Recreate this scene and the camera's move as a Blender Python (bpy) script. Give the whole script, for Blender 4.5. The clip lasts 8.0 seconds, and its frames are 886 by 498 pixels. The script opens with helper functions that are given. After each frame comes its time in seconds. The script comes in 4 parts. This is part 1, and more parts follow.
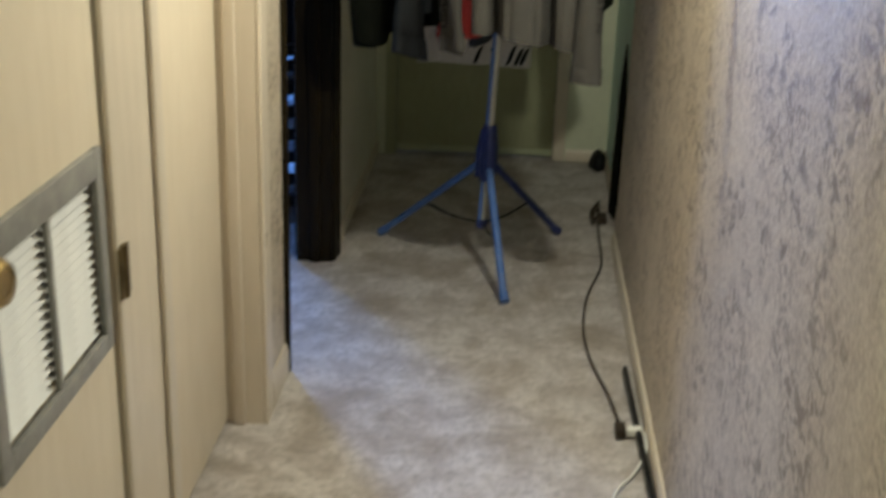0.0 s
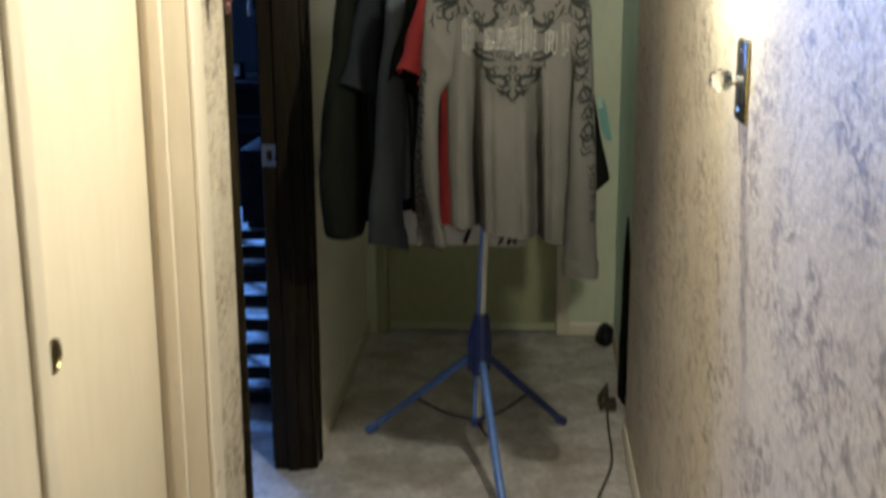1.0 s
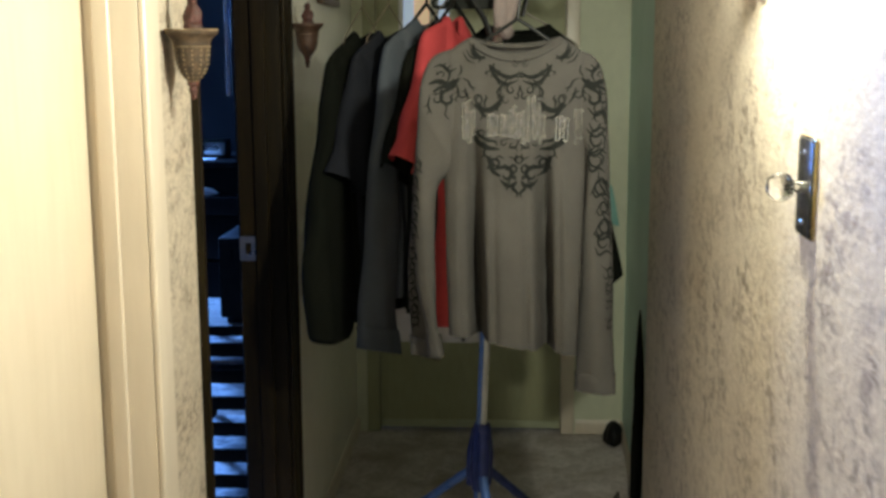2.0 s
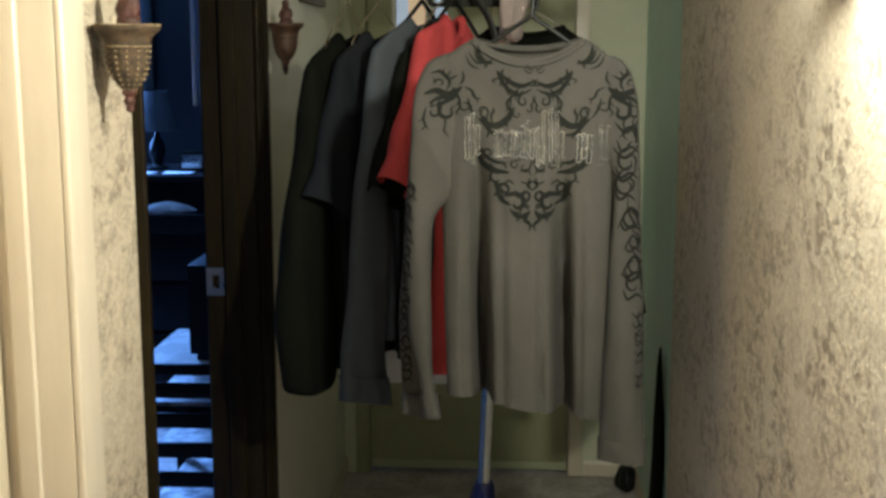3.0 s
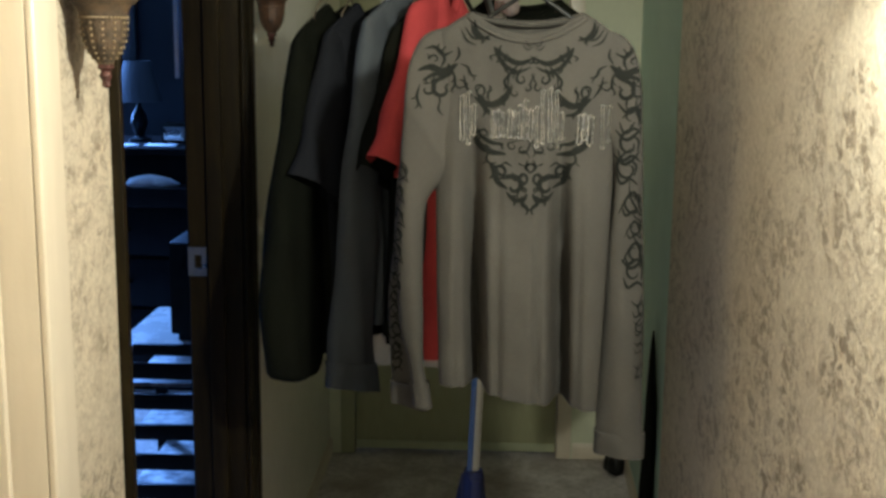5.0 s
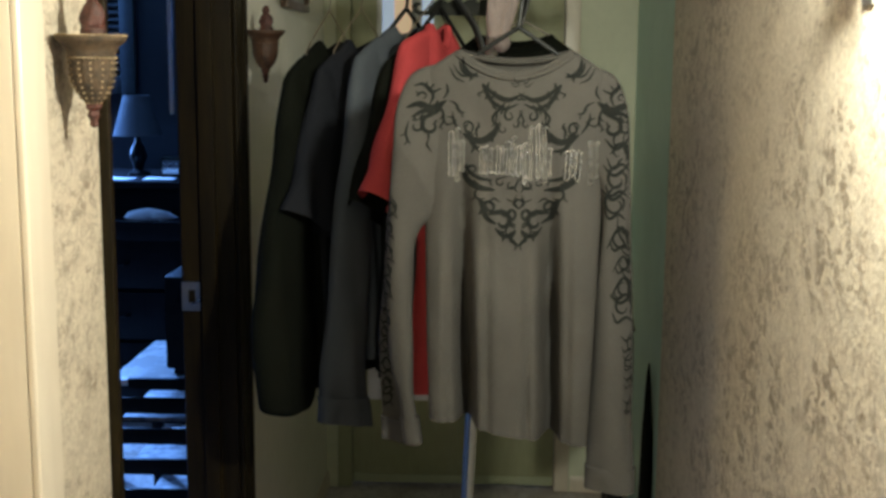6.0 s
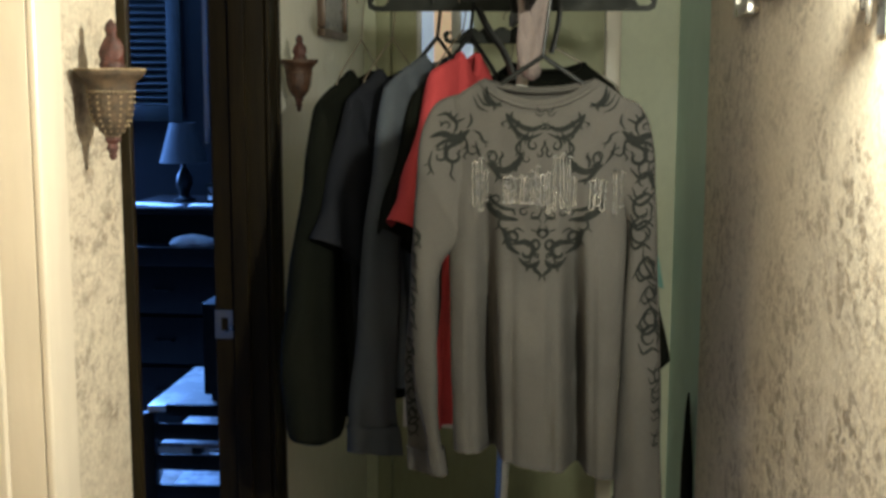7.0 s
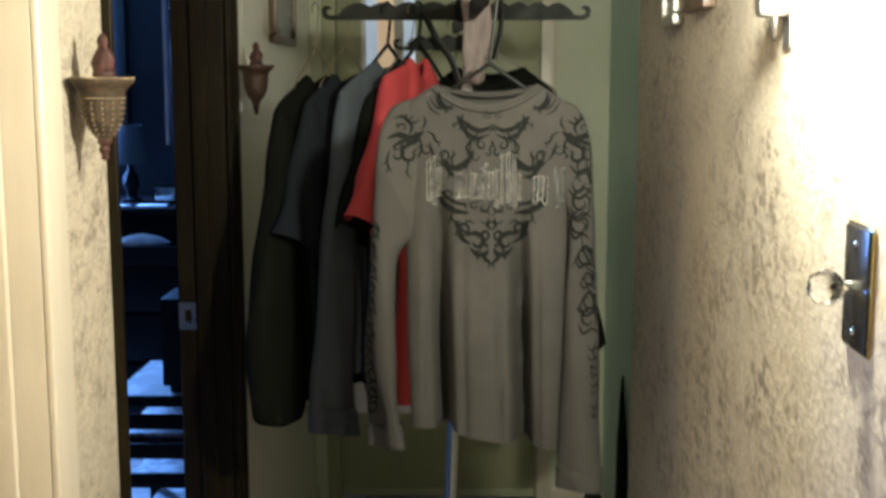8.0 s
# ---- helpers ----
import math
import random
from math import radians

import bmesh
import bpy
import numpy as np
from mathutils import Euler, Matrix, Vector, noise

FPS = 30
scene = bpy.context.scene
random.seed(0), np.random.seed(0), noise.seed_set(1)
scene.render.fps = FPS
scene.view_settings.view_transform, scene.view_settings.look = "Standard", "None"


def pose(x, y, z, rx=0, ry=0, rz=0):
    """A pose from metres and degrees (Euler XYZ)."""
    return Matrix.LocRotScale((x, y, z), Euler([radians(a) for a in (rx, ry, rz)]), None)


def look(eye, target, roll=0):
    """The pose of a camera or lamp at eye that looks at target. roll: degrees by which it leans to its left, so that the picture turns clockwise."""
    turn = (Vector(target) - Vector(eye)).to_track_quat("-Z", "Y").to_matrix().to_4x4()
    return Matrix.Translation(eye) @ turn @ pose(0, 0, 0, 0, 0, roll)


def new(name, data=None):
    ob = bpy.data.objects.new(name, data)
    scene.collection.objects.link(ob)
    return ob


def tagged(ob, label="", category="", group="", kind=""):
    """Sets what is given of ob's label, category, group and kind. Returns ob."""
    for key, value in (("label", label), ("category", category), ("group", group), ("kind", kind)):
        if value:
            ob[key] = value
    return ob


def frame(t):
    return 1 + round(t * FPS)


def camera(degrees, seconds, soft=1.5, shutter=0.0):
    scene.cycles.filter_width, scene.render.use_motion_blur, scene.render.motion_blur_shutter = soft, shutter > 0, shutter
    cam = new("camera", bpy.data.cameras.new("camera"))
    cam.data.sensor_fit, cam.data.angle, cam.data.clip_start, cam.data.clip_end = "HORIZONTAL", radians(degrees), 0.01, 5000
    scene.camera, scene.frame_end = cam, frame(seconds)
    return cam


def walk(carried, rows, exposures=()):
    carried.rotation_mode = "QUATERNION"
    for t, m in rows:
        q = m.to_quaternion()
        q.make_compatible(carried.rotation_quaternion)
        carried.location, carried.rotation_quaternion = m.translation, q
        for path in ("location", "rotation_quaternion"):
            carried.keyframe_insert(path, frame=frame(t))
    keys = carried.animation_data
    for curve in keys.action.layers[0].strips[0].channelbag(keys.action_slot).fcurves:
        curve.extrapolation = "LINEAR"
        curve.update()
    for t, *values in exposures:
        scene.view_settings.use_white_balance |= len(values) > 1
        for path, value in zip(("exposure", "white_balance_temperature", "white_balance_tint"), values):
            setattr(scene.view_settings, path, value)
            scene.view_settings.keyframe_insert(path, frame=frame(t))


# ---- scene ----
from mathutils.bvhtree import BVHTree

cam = camera(41.86, 8.0, soft=3.0, shutter=0.6)
PATH = [
    (0, (-0.064, 0.288, 1.398), (-0.143, 2.166, 0.713), 1.99),
    (0.3, (-0.083, 0.368, 1.392), (-0.104, 2.266, 0.762), 2.42),
    (0.5, (-0.062, 0.427, 1.418), (-0.113, 2.333, 0.815), 1.14),
    (1, (0.001, 0.662, 1.461), (-0.113, 2.607, 1.008), -0.30),
    (1.5, (0.029, 0.822, 1.471), (-0.117, 2.778, 1.078), -1.52),
    (1.7, (0.008, 0.874, 1.478), (-0.107, 2.840, 1.126), -0.47),
    (3, (-0.049, 1.382, 1.470), (-0.146, 3.353, 1.146), 0.05),
    (3.5, (0.012, 1.425, 1.467), (-0.174, 3.390, 1.140), -0.30),
    (4, (-0.020, 1.433, 1.475), (-0.140, 3.402, 1.144), -0.09),
    (4.5, (-0.068, 1.465, 1.476), (-0.131, 3.428, 1.095), 0.85),
    (5.8, (-0.058, 1.472, 1.478), (-0.140, 3.442, 1.147), 0.55),
    (6, (-0.044, 1.465, 1.486), (-0.120, 3.437, 1.166), 0.55),
    (6.5, (-0.031, 1.473, 1.485), (-0.130, 3.446, 1.173), 0.57),
    (7, (0.006, 1.478, 1.496), (-0.165, 3.450, 1.215), 0.16),
    (7.5, (0.013, 1.406, 1.505), (-0.126, 3.384, 1.249), 0.18),
    (7.8, (0.001, 1.348, 1.507), (-0.093, 3.328, 1.245), 0.12),
    (8, (-0.023, 1.300, 1.505), (-0.078, 3.280, 1.224), 0.01),
]
walk(cam, [(t, look(eye, target, roll)) for t, eye, target, roll in PATH],
     exposures=[(0, -0.22), (0.5, 0.04), (1.0, -0.04), (1.5, -0.08), (8, -0.08)])

# ---- world and lights ----
world = bpy.data.worlds.new("world")
scene.world = world
world.use_nodes = True
sky = world.node_tree.nodes.new("ShaderNodeTexSky")
sky.sky_type, sky.sun_disc = "NISHITA", False
sky.sun_elevation, sky.sun_rotation = radians(35), radians(120)
world.node_tree.links.new(sky.outputs[0], world.node_tree.nodes["Background"].inputs[0])
world.node_tree.nodes["Background"].inputs[1].default_value = 0.05


def lamp(name, kind, m, energy, colour, size=0.05, size_y=None):
    data = bpy.data.lights.new(name, kind)
    data.energy, data.color = energy, colour
    if kind == "AREA":
        data.shape, data.size, data.size_y = "RECTANGLE", size, size_y or size
    else:
        data.shadow_soft_size = size
    ob = new(name, data)
    ob.matrix_world = m
    return ob


LEFT = -0.597  # face of the hallway's left wall
WARM, BLUE = (0.975, 1.0, 0.832), (0.13, 0.35, 1.0)
lamp("sconce_bulb", "POINT", pose(0.270, 2.50, 1.70), 60.0, WARM, 0.03)
lamp("bedroom_daylight", "AREA", look((-2.45, 6.58, 1.60), (-1.2, 4.2, 0.5)), 215.0, BLUE, 0.55, 1.1)
# unseen fill lamp, set in an opening added in the left wall
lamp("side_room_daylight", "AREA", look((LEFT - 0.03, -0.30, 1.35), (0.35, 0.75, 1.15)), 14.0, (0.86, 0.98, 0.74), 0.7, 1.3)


# ---- materials ----
def material(name, colour, rough=0.6, metal=0.0, spec=0.5):
    m = bpy.data.materials.new(name)
    m.use_nodes = True
    b = m.node_tree.nodes["Principled BSDF"]
    b.inputs["Base Color"].default_value = (*colour, 1)
    b.inputs["Roughness"].default_value = rough
    b.inputs["Metallic"].default_value = metal
    b.inputs["Specular IOR Level"].default_value = spec
    return m


class Nodes:
    """Short ways to build a node tree on one material."""

    def __init__(self, m):
        self.t, self.b = m.node_tree, m.node_tree.nodes["Principled BSDF"]
        self.coords = self.t.nodes.new("ShaderNodeTexCoord").outputs["Object"]

    def put(self, value, socket):
        if isinstance(value, bpy.types.NodeSocket):
            self.t.links.new(value, socket)
        elif isinstance(value, tuple) and len(value) == 3 and socket.type == "RGBA":
            socket.default_value = (*value, 1)
        else:
            socket.default_value = value

    def scaled(self, s):
        n = self.t.nodes.new("ShaderNodeMapping")
        self.put(self.coords, n.inputs[0])
        n.inputs["Scale"].default_value = s
        return n.outputs[0]

    def noise(self, scale, detail=4.0, rough=0.55, stretch=(1, 1, 1), twist=0.0):
        n = self.t.nodes.new("ShaderNodeTexNoise")
        self.put(self.scaled(stretch), n.inputs["Vector"])
        n.inputs["Scale"].default_value, n.inputs["Detail"].default_value = scale, detail
        n.inputs["Roughness"].default_value, n.inputs["Distortion"].default_value = rough, twist
        return n.outputs["Fac"]

    def ramp(self, fac, stops):
        n = self.t.nodes.new("ShaderNodeValToRGB")
        self.put(fac, n.inputs[0])
        e = n.color_ramp.elements
        while len(e) < len(stops):
            e.new(0.5)
        for k, (p, c) in zip(e, stops):
            k.position, k.color = p, (*c, 1) if isinstance(c, tuple) else (c, c, c, 1)
        return n.outputs[0]

    def mix(self, fac, a, b, blend="MIX"):
        n = self.t.nodes.new("ShaderNodeMix")
        n.data_type, n.blend_type = "RGBA", blend
        self.put(fac, n.inputs[0]), self.put(a, n.inputs[6]), self.put(b, n.inputs[7])
        return n.outputs[2]

    def math(self, op, a, b):
        n = self.t.nodes.new("ShaderNodeMath")
        n.operation = op
        self.put(a, n.inputs[0]), self.put(b, n.inputs[1])
        return n.outputs[0]

    def bump(self, height, strength, distance):
        n = self.t.nodes.new("ShaderNodeBump")
        n.inputs["Strength"].default_value, n.inputs["Distance"].default_value = strength, distance
        self.put(height, n.inputs["Height"])
        self.put(n.outputs[0], self.b.inputs["Normal"])

    def colour(self, value):
        self.put(value, self.b.inputs["Base Color"])

    def rough(self, value):
        self.put(value, self.b.inputs["Roughness"])


def make_wallpaper():
    m = material("mottled_wallpaper", (0.6, 0.53, 0.4), 0.5)
    n = Nodes(m)
    cloud = n.noise(3.0, 5, 0.6)
    streak = n.noise(58.0, 6, 0.70, (1, 0.5, 0.75), 0.8)
    small = n.noise(85.0, 4, 0.65, (1, 0.5, 0.9), 0.5)
    patch = n.noise(9.0, 4, 0.62, (1, 0.6, 0.8), 0.6)
    broad = n.noise(2.2, 3, 0.5, (1, 1, 0.7), 0.5)
    where = n.math("MULTIPLY", n.ramp(patch, [(0.43, 0.18), (0.56, 1.0)]), n.ramp(broad, [(0.34, 0.55), (0.56, 1.0)]))
    flecks = n.math("MULTIPLY", n.ramp(streak, [(0.48, 0.0), (0.57, 1.0)]), where)
    specks = n.math("MULTIPLY", n.ramp(small, [(0.53, 0.0), (0.64, 0.9)]), n.ramp(patch, [(0.40, 0.35), (0.58, 1.0)]))
    base = n.mix(n.ramp(cloud, [(0.35, 0.0), (0.65, 1.0)]), (0.66, 0.575, 0.455), (0.56, 0.485, 0.385))
    fine = n.noise(120.0, 3, 0.6)
    base = n.mix(n.ramp(fine, [(0.35, 0.0), (0.7, 0.7)]), base, (0.40, 0.335, 0.265))
    base = n.mix(n.math("MULTIPLY", specks, 0.8), base, (0.29, 0.215, 0.155))
    n.colour(n.mix(n.math("MULTIPLY", flecks, 0.74), base, (0.135, 0.092, 0.062)))
    grain = n.math("ADD", n.noise(95.0, 4, 0.6), n.math("MULTIPLY", n.noise(40.0, 3), 0.5))
    n.rough(n.ramp(fine, [(0.3, 0.36), (0.7, 0.56)]))
    n.bump(grain, 0.32, 0.005)
    return m


def make_carpet():
    m = material("worn_carpet", (0.4, 0.35, 0.3), 0.95, spec=0.1)
    n = Nodes(m)
    stain = n.noise(3.4, 5, 0.62, twist=0.4)
    blotch = n.noise(8.0, 5, 0.62, twist=0.3)
    tuft = n.noise(46.0, 4, 0.62)
    fibre = n.noise(330.0, 3, 0.7)
    c = n.mix(n.ramp(blotch, [(0.36, 0.0), (0.60, 1.0)]), (0.60, 0.53, 0.495), (0.88, 0.815, 0.785))
    c = n.mix(n.ramp(stain, [(0.50, 0.0), (0.64, 0.75)]), c, (0.42, 0.345, 0.275))
    c = n.mix(n.ramp(tuft, [(0.36, 0.45), (0.56, 0.0)]), c, (0.36, 0.31, 0.28))
    c = n.mix(n.ramp(fibre, [(0.3, 0.4), (0.65, 0.0)]), c, (0.36, 0.32, 0.29))
    n.colour(c)
    n.bump(n.math("ADD", n.math("ADD", n.math("MULTIPLY", tuft, 1.2), fibre), n.math("MULTIPLY", blotch, 1.5)), 0.8, 0.012)
    return m


def make_paint(name, a, b, rough=0.42, streak=(1, 1, 0.12), bump=0.12):
    m = material(name, a, rough)
    n = Nodes(m)
    brush = n.noise(40.0, 4, 0.6, streak)
    cloud = n.noise(2.6, 5, 0.6)
    f = n.math("ADD", n.math("MULTIPLY", brush, 0.45), n.math("MULTIPLY", cloud, 0.55))
    n.colour(n.mix(n.ramp(f, [(0.38, 0.0), (0.62, 1.0)]), a, b))
    n.rough(n.ramp(cloud, [(0.3, rough - 0.08), (0.7, rough + 0.12)]))
    n.bump(n.math("ADD", brush, n.noise(150.0, 2)), bump, 0.002)
    return m


def make_wood(name, a, b, rough=0.4, along=(9, 9, 0.7)):
    m = material(name, a, rough)
    n = Nodes(m)
    grain = n.noise(7.0, 6, 0.65, along, 0.8)
    pores = n.noise(45.0, 3, 0.6, along)
    c = n.mix(n.ramp(grain, [(0.36, 0.0), (0.62, 1.0)]), a, b)
    n.colour(n.mix(n.ramp(pores, [(0.5, 0.0), (0.7, 0.6)]), c, tuple(v * 0.45 for v in a)))
    n.rough(n.ramp(grain, [(0.3, rough - 0.06), (0.7, rough + 0.14)]))
    n.bump(n.math("ADD", grain, pores), 0.15, 0.002)
    return m


def make_cloth(name, a, rough=0.9, var=0.75, weave=900.0):
    m = material(name, a, rough, spec=0.15)
    n = Nodes(m)
    cloud = n.noise(7.0, 5, 0.6)
    knit = n.noise(weave, 2, 0.6, (1, 1, 0.5))
    c = n.mix(n.ramp(cloud, [(0.35, 0.0), (0.68, 1.0)]), a, tuple(v * var for v in a))
    n.colour(n.mix(n.ramp(knit, [(0.35, 0.35), (0.6, 0.0)]), c, tuple(v * 0.55 for v in a)))
    n.bump(n.math("ADD", knit, n.math("MULTIPLY", n.noise(40.0, 3), 1.2)), 0.3, 0.003)
    n.b.inputs["Specular IOR Level"].default_value = 0.06
    return m


def make_worn(name, a, b, rough=0.45, metal=0.0, scale=18.0, bump=0.2):
    m = material(name, a, rough, metal)
    n = Nodes(m)
    f = n.noise(scale, 6, 0.65)
    n.colour(n.mix(n.ramp(f, [(0.38, 0.0), (0.63, 1.0)]), a, b))
    n.rough(n.ramp(f, [(0.3, max(rough - 0.12, 0.05)), (0.7, rough + 0.15)]))
    n.bump(n.math("ADD", f, n.noise(scale * 9, 2)), bump, 0.002)
    return m


WALLPAPER, CARPET = make_wallpaper(), make_carpet()
CREAM = make_paint("cream_door_paint", (0.72, 0.625, 0.495), (0.66, 0.565, 0.435))
TRIM = make_paint("cream_trim_gloss", (0.66, 0.575, 0.47), (0.585, 0.505, 0.405), 0.33)
OFFWHITE = make_paint("pale_stucco_paint", (0.82, 0.78, 0.68), (0.74, 0.70, 0.60), 0.35, (1, 1, 0.6), 0.5)
SAGE = make_paint("pale_sage_paint", (0.60, 0.61, 0.46), (0.54, 0.55, 0.415), 0.5, (1, 1, 0.7))
OLIVE = make_paint("olive_door_paint", (0.36, 0.36, 0.225), (0.31, 0.31, 0.19), 0.45, (1, 1, 0.3))
SWEEP = make_paint("dull_sage_sweep", (0.42, 0.44, 0.30), (0.37, 0.39, 0.26), 0.5, (1, 1, 0.5))
TEAL = make_paint("pale_teal_paint", (0.50, 0.70, 0.64), (0.45, 0.63, 0.58), 0.45, (1, 1, 0.5))
CEIL = make_paint("white_ceiling", (0.74, 0.71, 0.64), (0.69, 0.66, 0.6), 0.8, (1, 1, 1))
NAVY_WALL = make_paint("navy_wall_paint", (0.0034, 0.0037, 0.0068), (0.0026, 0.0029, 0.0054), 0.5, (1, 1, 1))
DARKWOOD = make_wood("dark_stained_wood", (0.0168, 0.0112, 0.0038), (0.0068, 0.0044, 0.0017), 0.42)
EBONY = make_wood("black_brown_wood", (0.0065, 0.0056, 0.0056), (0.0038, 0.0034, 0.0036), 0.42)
GRILLE_GREY = make_worn("grey_grille_paint", (0.30, 0.29, 0.27), (0.23, 0.22, 0.21), 0.45)
GRILLE_WHITE = make_worn("white_slat_paint", (0.72, 0.71, 0.70), (0.64, 0.63, 0.62), 0.4)
BRASS = make_worn("brass", (0.62, 0.46, 0.2), (0.45, 0.32, 0.14), 0.22, 1.0, bump=0.05)
BRONZE = make_worn("aged_bronze", (0.24, 0.18, 0.09), (0.13, 0.095, 0.05), 0.4, 1.0)
STEEL = make_worn("brushed_steel", (0.55, 0.53, 0.5), (0.4, 0.38, 0.36), 0.3, 1.0, bump=0.05)
CHROME = material("chrome", (0.85, 0.84, 0.82), 0.08, 1.0)
BLACKPLATE = make_worn("black_lacquer", (0.02, 0.018, 0.016), (0.035, 0.03, 0.025), 0.18, bump=0.03)
GLASS = material("crystal_glass", (1, 1, 1), 0.02)
GLASS.node_tree.nodes["Principled BSDF"].inputs["Transmission Weight"].default_value = 1.0
ANTIQUE = make_worn("antique_gold_plaster", (0.085, 0.050, 0.025), (0.024, 0.014, 0.008), 0.55, 0.0, 70.0, 1.0)
BEADGOLD = make_worn("gilded_beads", (0.36, 0.27, 0.16), (0.15, 0.10, 0.055), 0.42, 0.2, 60.0)
RUSSET = make_worn("red_brown_plaster", (0.075, 0.032, 0.015), (0.026, 0.012, 0.007), 0.5, 0.0, 60.0, 0.6)
TERRACOTTA = make_worn("red_glazed_clay", (0.085, 0.022, 0.016), (0.028, 0.009, 0.007), 0.45, 0.0, 90.0, 0.6)
GREY_KNIT = make_cloth("grey_brown_jersey", (0.066, 0.0610, 0.0565), var=0.86)
CHARCOAL = make_cloth("black_fleece", (0.0060, 0.0068, 0.0048), var=0.7)
NAVY = make_cloth("slate_navy_cotton", (0.0135, 0.0145, 0.019), var=0.8)
GREYBLUE = make_cloth("grey_blue_cotton", (0.066, 0.075, 0.089), var=0.85)
RED = make_cloth("coral_red_cotton", (0.42, 0.055, 0.060), var=0.8)
WHITECLOTH = make_cloth("white_cotton", (0.66, 0.64, 0.62), var=0.9)
SCARFCLOTH = make_cloth("pale_pink_cotton", (0.31, 0.25, 0.235), var=0.6)
INK = make_cloth("black_flock_print", (0.015, 0.0155, 0.0145), var=0.7)
FOIL = make_worn("silver_foil", (0.58, 0.57, 0.56), (0.09, 0.09, 0.09), 0.24, 0.95, 90.0, 1.0)
BLUEPLASTIC = make_worn("blue_enamel_tube", (0.075, 0.16, 0.42), (0.06, 0.125, 0.33), 0.32, 0.0, 25.0, 0.05)
BLUEDARK = make_worn("dark_blue_plastic", (0.022, 0.035, 0.16), (0.016, 0.026, 0.12), 0.38, 0.0, 25.0, 0.05)
POLEWHITE = make_worn("pale_enamel_tube", (0.50, 0.50, 0.47), (0.42, 0.42, 0.40), 0.3, 0.0, 25.0, 0.05)
BLACKPLASTIC = make_worn("black_plastic", (0.008, 0.008, 0.008), (0.014, 0.014, 0.013), 0.35, bump=0.05)
GREYPLASTIC = make_worn("dark_grey_plastic", (0.020, 0.021, 0.018), (0.014, 0.015, 0.013), 0.45, bump=0.05)
WIRE = make_worn("tan_coated_wire", (0.13, 0.10, 0.065), (0.09, 0.07, 0.045), 0.45)
WHITEPLASTIC = make_worn("white_plastic", (0.72, 0.70, 0.66), (0.64, 0.62, 0.58), 0.35, bump=0.05)
FRAMEWOOD = make_wood("walnut_frame", (0.15, 0.085, 0.05), (0.09, 0.05, 0.03), 0.35)
SILVERFRAME = make_worn("silver_leaf_frame", (0.55, 0.52, 0.48), (0.4, 0.37, 0.33), 0.28, 0.8, 30.0)
CANVAS = make_worn("grey_print_paper", (0.32, 0.31, 0.29), (0.22, 0.21, 0.2), 0.3, 0.0, 9.0)
PAPER = make_worn("white_paper", (0.75, 0.74, 0.72), (0.66, 0.65, 0.63), 0.6, 0.0, 12.0, 0.05)
SHADECLOTH = make_cloth("grey_lampshade_linen", (0.075, 0.075, 0.078), var=0.9)
SHUTTER = make_worn("grey_green_shutter_paint", (0.022, 0.025, 0.024), (0.017, 0.019, 0.018), 0.6)
TOPBOARD = make_worn("white_laminate", (0.70, 0.69, 0.67), (0.62, 0.61, 0.59), 0.25, 0.0, 10.0, 0.03)
PATTERNED = make_worn("blotched_grey_fabric", (0.62, 0.60, 0.58), (0.12, 0.12, 0.13), 0.6, 0.0, 14.0, 0.3)
TEALPLASTIC = make_worn("teal_paper", (0.24, 0.47, 0.42), (0.19, 0.40, 0.36), 0.6, bump=0.1)
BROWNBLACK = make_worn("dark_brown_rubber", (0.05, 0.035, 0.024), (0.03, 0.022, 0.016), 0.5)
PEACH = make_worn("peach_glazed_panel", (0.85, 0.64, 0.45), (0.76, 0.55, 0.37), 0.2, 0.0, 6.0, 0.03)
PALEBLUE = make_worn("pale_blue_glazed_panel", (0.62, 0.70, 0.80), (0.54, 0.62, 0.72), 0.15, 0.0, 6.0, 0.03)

# weak emission added to the door panel's coloured strips so they stand out bright
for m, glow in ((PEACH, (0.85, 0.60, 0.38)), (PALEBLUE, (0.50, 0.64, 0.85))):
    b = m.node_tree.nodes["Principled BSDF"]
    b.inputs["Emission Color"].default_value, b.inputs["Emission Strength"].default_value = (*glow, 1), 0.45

for m, level in ((GREYPLASTIC, 0.06), (BLACKPLASTIC, 0.14), (DARKWOOD, 0.13), (BROWNBLACK, 0.2), (EBONY, 0.12)):
    m.node_tree.nodes["Principled BSDF"].inputs["Specular IOR Level"].default_value = level


# ---- mesh helpers ----
def bm_box(bm, lo, hi, bevel=0.0, seg=2):
    lo, hi = Vector(lo), Vector(hi)
    made = bmesh.ops.create_cube(bm, size=1.0, matrix=Matrix.Translation((lo + hi) / 2) @ Matrix.Diagonal((*(hi - lo), 1)))
    if bevel:
        edges = {e for v in made["verts"] for e in v.link_edges}
        bmesh.ops.bevel(bm, geom=list(edges), offset=bevel, segments=seg, profile=0.6, affect="EDGES")
    return bm


def boxed(lo, hi, bevel=0.0, seg=2):
    return bm_box(bmesh.new(), lo, hi, bevel, seg)


